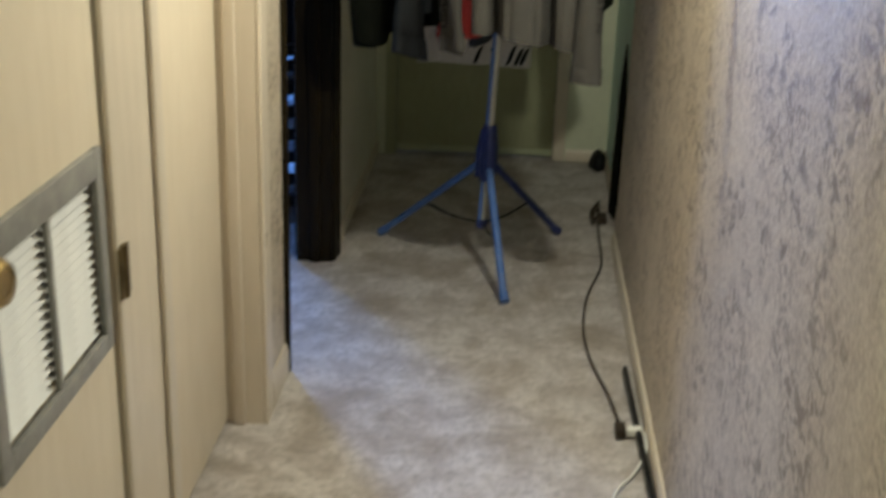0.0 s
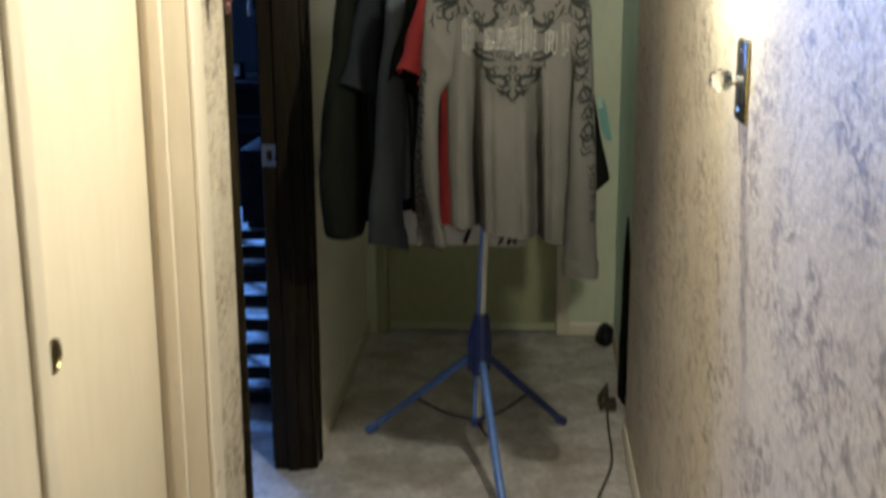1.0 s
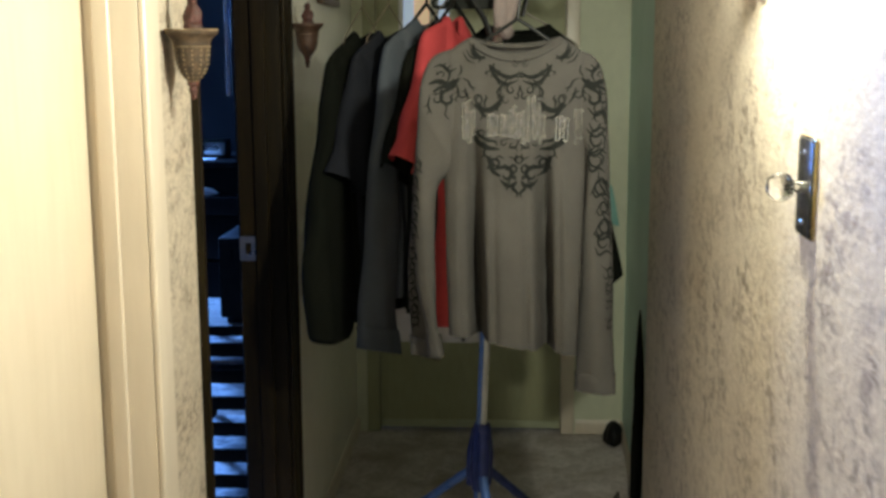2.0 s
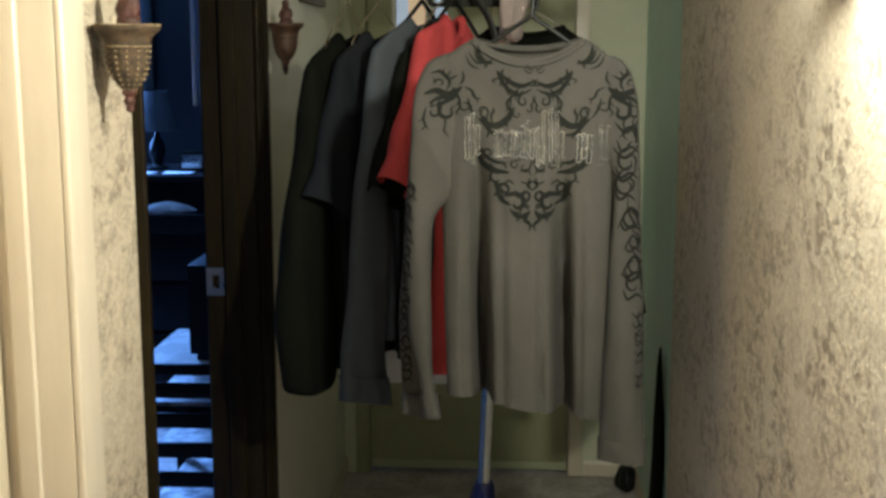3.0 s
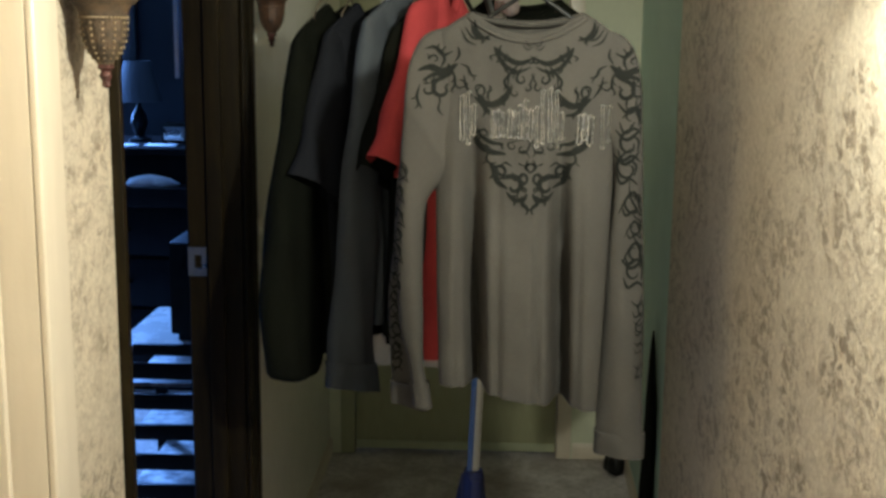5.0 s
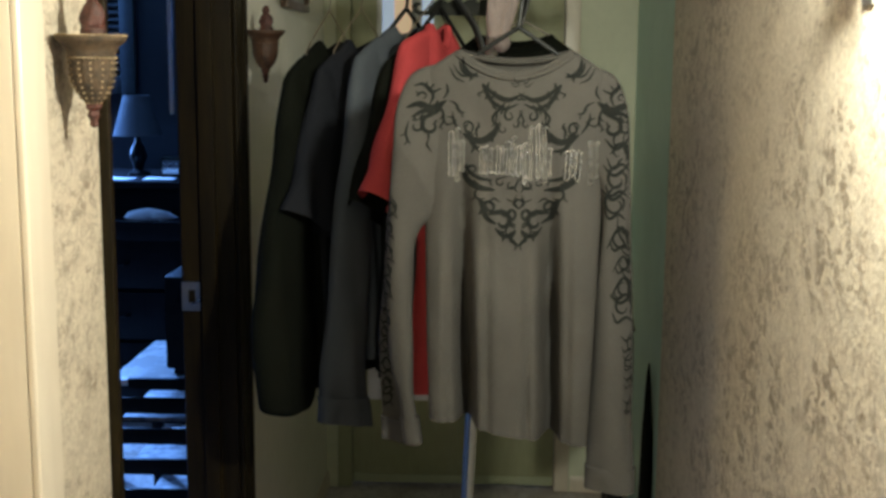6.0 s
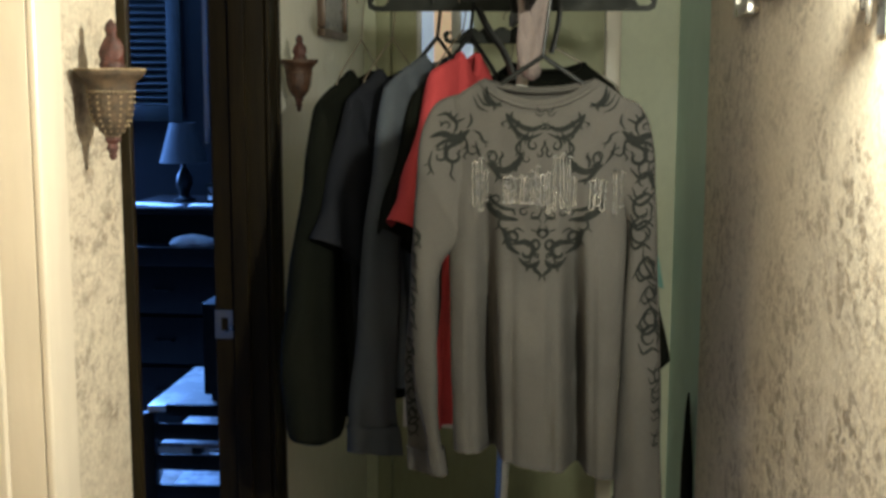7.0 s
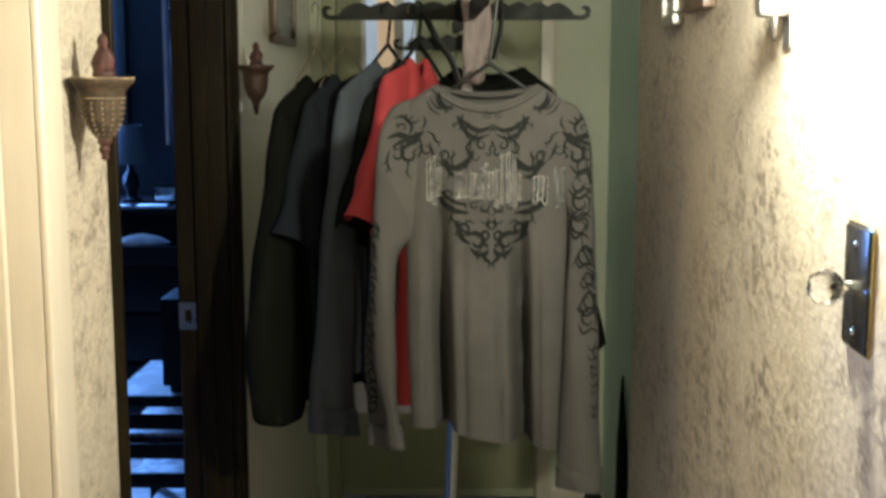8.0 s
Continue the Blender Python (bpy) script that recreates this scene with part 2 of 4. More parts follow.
def lathe(profile, seg=24, arc=(0.0, 360.0), wobble=None):
    """A turned form about z from (radius, height) pairs; wobble scales the radius by angle and height."""
    bm = bmesh.new()
    full = arc[1] - arc[0] >= 359.9
    count = seg if full else seg + 1
    rings = []
    for r, z in profile:
        ring = []
        for i in range(count):
            a = radians(arc[0] + (arc[1] - arc[0]) * i / seg)
            k = wobble(a, z) if wobble else 1.0
            ring.append(bm.verts.new((r * k * math.cos(a), r * k * math.sin(a), z)))
        rings.append(ring)
    for a, b in zip(rings, rings[1:]):
        for i in range(count if full else count - 1):
            j = (i + 1) % count
            bm.faces.new((a[i], a[j], b[j], b[i]))
    bm.faces.new(list(reversed(rings[0])))
    bm.faces.new(rings[-1])
    return bm


def smooth_path(points, steps=6):
    """A Catmull-Rom line through the points."""
    p = [Vector(q) for q in points]
    p = [2 * p[0] - p[1]] + p + [2 * p[-1] - p[-2]]
    out = []
    for a, b, c, d in zip(p, p[1:], p[2:], p[3:]):
        for i in range(steps):
            t = i / steps
            out.append(0.5 * (2 * b + (c - a) * t + (2 * a - 5 * b + 4 * c - d) * t * t + (3 * b - 3 * c + d - a) * t ** 3))
    return out + [p[-2]]


def tube(points, radius, seg=8, bm=None, flat=1.0, steps=0):
    """A tube along points; radius is a number or a function of 0..1; flat squeezes it."""
    bm = bm or bmesh.new()
    pts = smooth_path(points, steps) if steps else [Vector(q) for q in points]
    rings, side = [], None
    for i, q in enumerate(pts):
        way = (pts[min(i + 1, len(pts) - 1)] - pts[max(i - 1, 0)]).normalized()
        if side is None:
            side = way.cross(Vector((0.31, 0.93, 0.17))).normalized()
        side = (side - way * side.dot(way)).normalized()
        up = way.cross(side)
        r = radius(i / (len(pts) - 1)) if callable(radius) else radius
        rings.append([bm.verts.new(q + r * (math.cos(2 * math.pi * k / seg) * side + flat * math.sin(2 * math.pi * k / seg) * up)) for k in range(seg)])
    for a, b in zip(rings, rings[1:]):
        for k in range(seg):
            bm.faces.new((a[k], a[(k + 1) % seg], b[(k + 1) % seg], b[k]))
    bm.faces.new(list(reversed(rings[0])))
    bm.faces.new(rings[-1])
    return bm


def prism(outline, thick, axis="y", bevel=0.0):
    """A flat outline of (x, z) pairs given thickness along y."""
    bm = bmesh.new()
    a = [bm.verts.new((x, -thick / 2, z)) for x, z in outline]
    b = [bm.verts.new((x, thick / 2, z)) for x, z in outline]
    bm.faces.new(a), bm.faces.new(list(reversed(b)))
    for i in range(len(a)):
        j = (i + 1) % len(a)
        bm.faces.new((a[j], a[i], b[i], b[j]))
    return bm


def finish(name, bm, mat, smooth=40):
    bmesh.ops.recalc_face_normals(bm, faces=bm.faces)
    me = bpy.data.meshes.new(name)
    bm.to_mesh(me)
    bm.free()
    me.materials.append(mat)
    if smooth:
        me.polygons.foreach_set("use_smooth", [True] * len(me.polygons))
        me.set_sharp_from_angle(angle=radians(smooth))
    return me


def part(name, bm, mat, parent, label="", m=None, smooth=40):
    ob = new(name, finish(name, bm, mat, smooth))
    ob.parent = parent
    if m is not None:
        ob.matrix_basis = m
    return tagged(ob, label) if label else ob


def thing(name, label, category, m=None, group="", kind=""):
    ob = new(name)
    ob.empty_display_size = 0.05
    if m is not None:
        ob.matrix_basis = m
    return tagged(ob, label, category, group, kind)


def setting(name, bm, mat, label, category, smooth=30):
    return tagged(new(name, finish(name, bm, mat, smooth)), label, category, kind="structure")


# ---- large structure ----
RIGHT, END, TOP = 0.50, 5.36, 2.40
BACK = LEFT - 0.12
SLANT = -1.23


def right_x(y):
    """The slightly skewed right wall's face at y."""
    return 0.345 + (y - 2.5) * 0.0215


def skewed(bm):
    """Turns parts built against x 0 onto the skewed right wall."""
    bmesh.ops.transform(bm, matrix=pose(0.345, 2.5, 0, 0, 0, SLANT) @ pose(0, -2.5, 0), verts=bm.verts)
    return bm


bm = bmesh.new()
bmesh.ops.create_grid(bm, x_segments=60, y_segments=100, size=0.5, matrix=Matrix.Translation((-1.4, 2.45, 0)) @ Matrix.Diagonal((4.0, 8.8, 1, 1)))
for v in bm.verts:
    v.co.z = 0.004 * (noise.noise(v.co * 4.0) - 0.3) - 0.001
setting("floor", bm, CARPET, "worn mottled beige carpet, stained in places", "carpet", 180)
setting("ceiling", boxed((-3.5, -2.0, TOP), (0.6, 7.0, TOP + 0.1)), CEIL, "plain white ceiling over the hallway", "ceiling")
PAPERED = "hallway wall in cream wallpaper mottled with brown flecks"
setting("wall_right", skewed(boxed((0, -2.0, -0.02), (0.12, 4.22, TOP))), WALLPAPER, PAPERED, "wall")
setting("wall_right_end", skewed(boxed((0.034, 4.22, -0.02), (0.14, END + 0.12, TOP))), TEAL, "short stretch of plain pale teal wall by the corner", "wall")
for i, (a, b) in enumerate(((0.10, 1.27), (1.80, 2.034), (2.84, 3.09), (3.96, END + 0.12), (-2.0, -0.70))):
    far = i == 3
    setting("wall_left_%d" % (i + 1), boxed((BACK, a, -0.02), (LEFT, b, TOP)), (WALLPAPER, TRIM, WALLPAPER, OFFWHITE, WALLPAPER)[i], "pale off-white stuccoed wall beyond the doorway" if far else "narrow cream painted pier between two closet doors" if i == 1 else PAPERED, "wall")
# the last opening is made up, to let in the side fill lamp
for i, (a, b) in enumerate(((1.27, 1.80), (2.034, 2.84), (3.09, 3.96), (-0.70, 0.10))):
    setting("wall_header_%d" % (i + 1), boxed((BACK, a, 2.06), (LEFT, b, TOP)), WALLPAPER, "papered wall above a door opening", "wall")
bm = bmesh.new()
for lo, hi in (((LEFT, END, -0.02), (-0.53, END + 0.12, TOP)), ((0.215, END, -0.02), (RIGHT, END + 0.12, TOP)), ((-0.53, END, 2.06), (0.215, END + 0.12, TOP))):
    bm_box(bm, lo, hi)
setting("wall_end", bm, SAGE, "pale sage end wall around a door", "wall")
setting("wall_rear", boxed((BACK, -1.72, -0.02), (RIGHT, -1.6, TOP)), WALLPAPER, "papered wall closing the hallway", "wall")
# bedroom shell
bm = bmesh.new()
for lo, hi in (((-3.4, 6.62, -0.02), (-2.75, 6.74, TOP)), ((-2.15, 6.62, -0.02), (-0.45, 6.74, TOP)), ((-2.75, 6.62, -0.02), (-2.15, 6.74, 0.95)), ((-2.75, 6.62, 2.12), (-2.15, 6.74, TOP))):
    bm_box(bm, lo, hi)
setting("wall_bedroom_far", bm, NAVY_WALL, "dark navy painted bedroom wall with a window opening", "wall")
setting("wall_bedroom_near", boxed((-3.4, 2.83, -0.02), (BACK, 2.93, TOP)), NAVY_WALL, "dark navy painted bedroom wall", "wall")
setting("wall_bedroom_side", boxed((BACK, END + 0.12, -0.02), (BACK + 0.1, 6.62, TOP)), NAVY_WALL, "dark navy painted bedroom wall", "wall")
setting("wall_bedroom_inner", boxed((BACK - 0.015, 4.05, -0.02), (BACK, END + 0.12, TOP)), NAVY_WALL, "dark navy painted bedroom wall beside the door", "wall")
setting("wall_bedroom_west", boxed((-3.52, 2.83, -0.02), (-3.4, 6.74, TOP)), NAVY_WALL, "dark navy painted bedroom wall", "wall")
# closets behind the two hallway doors
setting("wall_closet_back", boxed((-1.3, 1.1, -0.02), (-1.24, 2.83, TOP)), CEIL, "plain back wall of a closet", "wall")
setting("wall_closet_side", boxed((-1.24, 1.1, -0.02), (BACK, 1.16, TOP)), CEIL, "plain side wall of a closet", "wall")
setting("wall_side_room_end", boxed((-1.24, -2.0, -0.02), (BACK, -1.9, TOP)), CEIL, "plain wall closing the unseen space behind the side opening", "wall")
setting("wall_outer_west", boxed((-1.3, -2.0, -0.02), (-1.24, 1.1, TOP)), CEIL, "plain wall closing the space", "wall")


def skirting(name, x0, y0, x1, y1, h=0.055, t=0.011):
    """A baseboard whose back runs from one point to the other, with a rounded top."""
    a, b = Vector((x0, y0, 0)), Vector((x1, y1, 0))
    way = (b - a).normalized()
    out = Vector((-way.y, way.x, 0))
    shape = [(0, 0), (t, 0), (t, h * 0.72), (t * 0.8, h * 0.86), (t * 0.45, h), (0, h)]
    bm = bmesh.new()
    ends = [[bm.verts.new(q + out * u + Vector((0, 0, w))) for u, w in shape] for q in (a, b)]
    for i in range(len(shape)):
        j = (i + 1) % len(shape)
        bm.faces.new((ends[0][i], ends[0][j], ends[1][j], ends[1][i]))
    bm.faces.new(list(reversed(ends[0]))), bm.faces.new(ends[1])
    return setting(name, bm, TRIM, "cream painted baseboard along the wall", "baseboard")


skirting("baseboard_right", right_x(-1.6), -1.6, right_x(4.22), 4.22)
skirting("baseboard_right_end", right_x(4.22) + 0.034, 4.22, right_x(END) + 0.034, END)
skirting("baseboard_left_1", LEFT, 3.09, LEFT, 2.886, 0.085)
skirting("baseboard_left_2", LEFT, END, LEFT, 4.036)
skirting("baseboard_left_3", LEFT, 1.27, LEFT, 0.10)
skirting("baseboard_end", right_x(END) + 0.022, END, 0.258, END)


def casing(name, bands, mat, label):
    """Upright moulding built from stepped, rounded bands (lo, hi, bevel)."""
    bm = bmesh.new()
    for lo, hi, bv in bands:
        bm_box(bm, lo, hi, bv, 3)
    return setting(name, bm, mat, label, "door trim")


# closet: jamb that faces along the hallway and its moulded casing
casing("trim_closet_far", [
    ((-0.717, 2.799, 0), (LEFT + 0.0005, 2.8395, 2.06), 0.0008),
    ((-0.668, 2.787, 0), (-0.640, 2.7985, 2.06), 0.004),
    ((LEFT + 0.001, 2.7985, 0), (LEFT + 0.012, 2.876, 2.12), 0.005),
    ((LEFT + 0.001, 2.8765, 0), (LEFT + 0.007, 2.884, 2.12), 0.003)], TRIM, "cream painted casing beside the closet door")
casing("trim_closet_near", [
    ((-0.717, 2.0345, 0), (LEFT - 0.002, 2.052, 2.06), 0.002),
    ((LEFT + 0.001, 2.012, 0), (LEFT + 0.010, 2.054, 2.12), 0.004)], TRIM, "narrow cream casing on the papered pier")
casing("trim_vent_far", [
    ((-0.70, 1.785, 0), (LEFT - 0.004, 1.7995, 2.06), 0.002),
    ((LEFT + 0.001, 1.796, 0), (LEFT + 0.010, 1.828, 2.12), 0.004)], TRIM, "narrow cream casing beside the vented door")
# bedroom doorway lining in dark wood
casing("trim_bedroom_far", [
    ((BACK + 0.004, 3.941, 0), (LEFT + 0.004, 3.9595, 2.06), 0.003),
    ((BACK + 0.050, 3.928, 0), (BACK + 0.085, 3.9405, 2.06), 0.003),
    ((LEFT + 0.0045, 3.946, 0), (LEFT + 0.016, 4.034, 2.13), 0.006),
    ((LEFT + 0.0165, 4.000, 0), (LEFT + 0.022, 4.026, 2.13), 0.005),
    ((BACK - 0.010, 3.990, 0), (BACK - 0.0005, 4.048, 2.13), 0.004)], DARKWOOD, "dark stained wooden jamb and casing of the bedroom doorway")
casing("trim_bedroom_near", [
    ((BACK - 0.018, 3.0905, 0), (LEFT + 0.015, 3.106, 2.06), 0.003),
    ((BACK + 0.050, 3.1065, 0), (BACK + 0.085, 3.118, 2.06), 0.003)], DARKWOOD, "dark stained wooden door jamb beside a papered strip")
casing("trim_bedroom_top", [((BACK - 0.018, 3.107, 2.035), (LEFT - 0.003, 3.94, 2.0595), 0.002)], DARKWOOD, "dark stained wooden head jamb")

# end door
door = tagged(thing("door_1", "closed flat olive-cream door at the hallway's end", "door", kind="structure"))
part("door_slab", boxed((-0.505, END + 0.012, 0.012), (0.200, END + 0.05, 2.03), 0.003), OLIVE, door)
part("bottom_rail", boxed((-0.50, END + 0.004, 0.016), (0.196, END + 0.0115, 0.046), 0.003), SWEEP, door, "pale sweep along the door's foot")
casing("trim_end_door", [
    ((0.2015, END - 0.014, 0), (0.252, END - 0.001, 2.1), 0.005),
    ((0.2025, END, 0), (0.2145, END + 0.06, 2.06), 0.001)], TRIM, "cream painted casing beside the end door")
casing("trim_end_door_hinge", [((-0.5295, END, 0), (-0.507, END + 0.06, 2.06), 0.001), ((-0.556, END - 0.010, 0), (-0.508, END - 0.001, 2.1), 0.004)], OLIVE, "olive painted casing beside the end door")

# closet slab with its finger pull
slab = thing("closet_door", "flat cream painted sliding closet door", "door")
part("door_slab", boxed((-0.717, 2.0525, 0.012), (-0.685, 2.798, 2.05), 0.002), CREAM, slab)
pull = lathe([(0.0275, 0.0), (0.0275, 0.003), (0.024, 0.0045), (0.021, 0.002), (0.018, -0.004), (0.002, -0.006)], 24)
part("finger_pull", pull, BRONZE, slab, "round bronze finger pull", pose(-0.6848, 2.292, 0.91, 0, 90, 0))

# ---- vented closet door by the camera ----
vdoor = thing("vented_door", "narrow cream closet door with a metal air grille", "door")
bm = bmesh.new()
for lo, hi in (((-0.632, 1.275, 0.012), (LEFT - 0.002, 1.390, 2.05)), ((-0.632, 1.7585, 0.012), (LEFT - 0.002, 1.7925, 2.05)),
               ((-0.632, 1.3905, 0.012), (LEFT - 0.002, 1.758, 0.695)), ((-0.632, 1.3905, 0.975), (LEFT - 0.002, 1.758, 2.05))):
    bm_box(bm, lo, hi)
part("door_slab", bm, CREAM, vdoor)
bm = bmesh.new()
for lo, hi in (((LEFT - 0.0015, 1.382, 0.690), (LEFT + 0.008, 1.411, 0.982)), ((LEFT - 0.0015, 1.741, 0.690), (LEFT + 0.008, 1.766, 0.982)),
               ((LEFT - 0.0015, 1.4115, 0.690), (LEFT + 0.008, 1.7405, 0.716)), ((LEFT - 0.0015, 1.4115, 0.943), (LEFT + 0.008, 1.7405, 0.982)),
               ((LEFT - 0.0015, 1.568, 0.7165), (LEFT + 0.006, 1.579, 0.9425))):
    bm_box(bm, lo, hi, 0.002, 2)
grille = part("air_grille", bm, GRILLE_GREY, vdoor, "grey painted metal grille frame")
slat_mesh = finish("slat", bm_box(bmesh.new(), (-0.0048, -0.079, -0.0008), (0.0048, 0.079, 0.0008)), GRILLE_WHITE)
for y in (1.489, 1.660):
    for k in range(17):
        s = new("slat", slat_mesh)
        s.parent, s.matrix_basis = grille, pose(LEFT - 0.006, y, 0.723 + 0.0133 * k, 0, 38, 0)
# dark sheet paints in the shade seen between the slats
part("grille_backing", boxed((-0.631, 1.391, 0.696), (-0.627, 1.757, 0.974)), BROWNBLACK, vdoor, "dark sheet standing in for the shade behind the slats")
knob_profile = [(0.026, 0), (0.026, 0.004), (0.011, 0.008), (0.010, 0.024), (0.018, 0.030), (0.0255, 0.040), (0.0265, 0.049), (0.021, 0.058), (0.008, 0.062)]
part("door_knob", lathe(knob_profile, 28), BRASS, vdoor, "polished brass knob", pose(LEFT - 0.002, 1.337, 0.955, 0, 90, 0))
for z in (0.785, 1.75, 0.25):
    bm = tube([(0, 0, -0.040), (0, 0, 0.040)], 0.0065, 10)
    bm_box(bm, (-0.002, -0.020, -0.038), (0.002, 0.020, 0.038), 0.001)
    part("hinge", bm, BRONZE, vdoor, "dull bronze hinge", pose(LEFT + 0.013, 1.812, z))

# ---- tripod clothes rack ----
rack = thing("clothes_rack", "folding tripod clothes rack of blue tube with scalloped arms", "clothes rack")
FOOT = Vector((-0.092, 3.985, 0.150))
HEAD = Vector((-0.034, 3.965, 1.715))


def on_pole(z):
    return FOOT + (HEAD - FOOT) * ((z - FOOT.z) / (HEAD.z - FOOT.z))


part("pole", tube([FOOT, on_pole(1.0), HEAD], 0.0125, 16), POLEWHITE, rack, "pale enamelled pole")
part("pole_stripe", tube([on_pole(0.15) + Vector((-0.0085, -0.0075, 0)), on_pole(1.45) + Vector((-0.0085, -0.0075, 0))], 0.0075, 10), BLUEPLASTIC, rack, "blue channel along the pole")
bm = tube([on_pole(0.30), on_pole(0.33), on_pole(0.47), on_pole(0.49)], lambda t: 0.021 + 0.006 * math.sin(3.1 * t), 14)
part("hub", bm, BLUEDARK, rack, "dark blue plastic hub")
part("slider", tube([on_pole(0.135), on_pole(0.165)], 0.019, 14), BLUEDARK, rack)
# the far right leg takes the darker blue to paint in its shade
for (fx, fy), mat in (((-0.009, 3.650), BLUEPLASTIC), ((-0.450, 4.235), BLUEPLASTIC), ((0.180, 4.335), BLUEDARK)):
    foot = Vector((fx, fy, 0.012))
    out = (foot - on_pole(0.0)) * Vector((1, 1, 0))
    out.normalize()
    top = on_pole(0.36) + out * 0.022
    # flattened hub cheek
    part("hub_cheek", tube([on_pole(0.47) + out * 0.016, on_pole(0.40) + out * 0.026, on_pole(0.31) + out * 0.028], lambda t: 0.015 + 0.004 * math.sin(3.1 * t), 10), BLUEDARK, rack)
    leg = part("leg", tube([top, foot + Vector((0, 0, 0.006))], 0.0125, 12), mat, rack)
    part("foot", tube([foot + (top - foot) * 0.04 + Vector((0, 0, 0.004)), foot - out * -0.012 + Vector((0, 0, -0.001))], 0.0155, 12), BLUEDARK if mat is BLUEDARK else BLUEPLASTIC, leg)
    mid = top + (foot - top) * 0.55
    part("brace", tube([on_pole(0.15), on_pole(0.15) * 0.5 + mid * 0.5 + Vector((0, 0, -0.012)), mid], 0.0045, 8, steps=4), BLACKPLASTIC, rack)


def arm_outline(length, scallops):
    low, top = -0.019, 0.019
    pts = [(0.0, low), (length - 0.012, low), (length, low + 0.006), (length + 0.004, 0.004), (length - 0.004, 0.013), (length - 0.016, 0.012),
           (length - 0.020, 0.006), (length - 0.012, 0.006), (length - 0.007, -0.002), (length - 0.014, -0.008), (length - 0.034, -0.008), (length - 0.042, 0.004)]
    n = scallops * 8
    for i in range(n + 1):
        x = (length - 0.05) * (1 - i / n)
        pts.append((x, top - 0.010 + 0.009 * abs(math.sin(math.pi * i / 8)) + 0.006 * (1 - x / length)))
    return pts


def rack_arm(length, yaw, z, scallops=5, scale=1.0):
    bm = prism(arm_outline(length, scallops), 0.010)
    base = on_pole(z)
    return part("arm", bm, GREYPLASTIC, rack, m=pose(base.x, base.y, base.z, 0, 0, yaw) @ Matrix.Scale(scale, 4))


rack_arm(0.332, 182, 1.668)
rack_arm(0.268, -1, 1.668)
rack_arm(0.61, -87, 1.664, 8)
rack_arm(0.54, 95, 1.660, 7)
rack_arm(0.20, 178, 1.598, 4, 0.85)
part("crown", lathe([(0.03, -0.03), (0.036, -0.02), (0.036, 0.018), (0.028, 0.03), (0.012, 0.036)], 20), BLACKPLASTIC, rack, m=pose(HEAD.x, HEAD.y, 1.675))


# ---- garments ----
class Cut:
    """The shape of one hanging top: front is -y, z is 0 at the neck."""

    def __init__(self, length, shoulder, chest, hem, depth, waves, seed, neck=0.078, skew=0.0, tilt=0.0, drop=0.075, bend=1.1, start=0.12, sharp=4, scoop=0.043):
        self.length, self.shoulder, self.chest, self.hem, self.depth = length, shoulder, chest, hem, depth
        self.waves, self.seed, self.neck, self.skew, self.tilt = waves, seed, neck, skew, tilt
        self.drop, self.bend = drop, bend
        self.start, self.sharp, self.scoop = start, sharp, scoop

    def half(self, z):
        s = -z
        if s < self.drop:
            return self.neck + (self.shoulder - self.neck) * (s / self.drop) ** self.bend
        k = min((s - self.drop) / 0.20, 1.0)
        w = self.shoulder + (self.chest - self.shoulder) * (3 * k * k - 2 * k ** 3)
        k = max((s - 0.275) / (self.length - 0.275), 0.0)
        return w + (self.hem - self.chest) * k

    def thick(self, z):
        s = -z / self.length
        return 0.014 + (self.depth - 0.014) * min(s / 0.35, 1.0) ** 0.8

    def fold(self, x, z):
        s = max(-z / self.length - self.start, 0.0)
        y = 0.0
        for amp, freq, phase in self.waves:
            wave = 0.5 + 0.5 * math.cos(freq * (x - phase) + 0.35 * math.sin(4 * z + self.seed))
            y += amp * min(s * 2.0, 1.0) ** 1.1 * (wave ** self.sharp - 0.25)
        y += 0.010 * min(-z / 0.15, 1.0) * noise.noise(Vector((x * 9, z * 5, self.seed)))
        return y + 0.004 * noise.noise(Vector((x * 26, z * 17, self.seed + 3)))

    def front(self, x, z, lift=0.0):
        w = self.half(z)
        k = max(1 - (x / w) ** 2, 0.0) ** 0.42
        return Vector((x + self.skew * z, -self.thick(z) * k + self.fold(x, z) - lift, z))

    def body(self):
        bm = bmesh.new()
        levels = [-0.10 * (i / 12) ** 1.5 for i in range(13)]
        levels += [-0.10 - (self.length - 0.10) * i / 44 for i in range(1, 45)]
        n, rings = 150, []
        for z in levels:
            ring, w, d = [], self.half(z), self.thick(z)
            for i in range(n):
                a = 2 * math.pi * i / n
                x = w * math.cos(a)
                sgn = math.sin(a)
                y = -d * math.copysign(abs(sgn) ** 0.84, sgn) + self.fold(x, z)
                scoop = self.scoop if sgn > 0 else self.scoop * 0.4
                drop = scoop * max(1 - (x / (self.neck * 1.02)) ** 2, 0.0) * math.exp(z / 0.045) if abs(x) < self.neck else 0.0
                wav = (0.006 * math.sin(9 * x + self.seed) - self.tilt * x) * (-z / self.length) ** 4
                ring.append(bm.verts.new((x + self.skew * z, y, z - drop + wav)))
            rings.append(ring)
        inner = [bm.verts.new(v.co + Vector((-0.03 * v.co.x, -0.04 * v.co.y, 0.012))) for v in rings[-1]]
        rings.append(inner)
        for a, b in zip(rings, rings[1:]):
            for i in range(n):
                bm.faces.new((a[i], a[(i + 1) % n], b[(i + 1) % n], b[i]))
        return bm, [v.co.copy() for v in rings[0]]


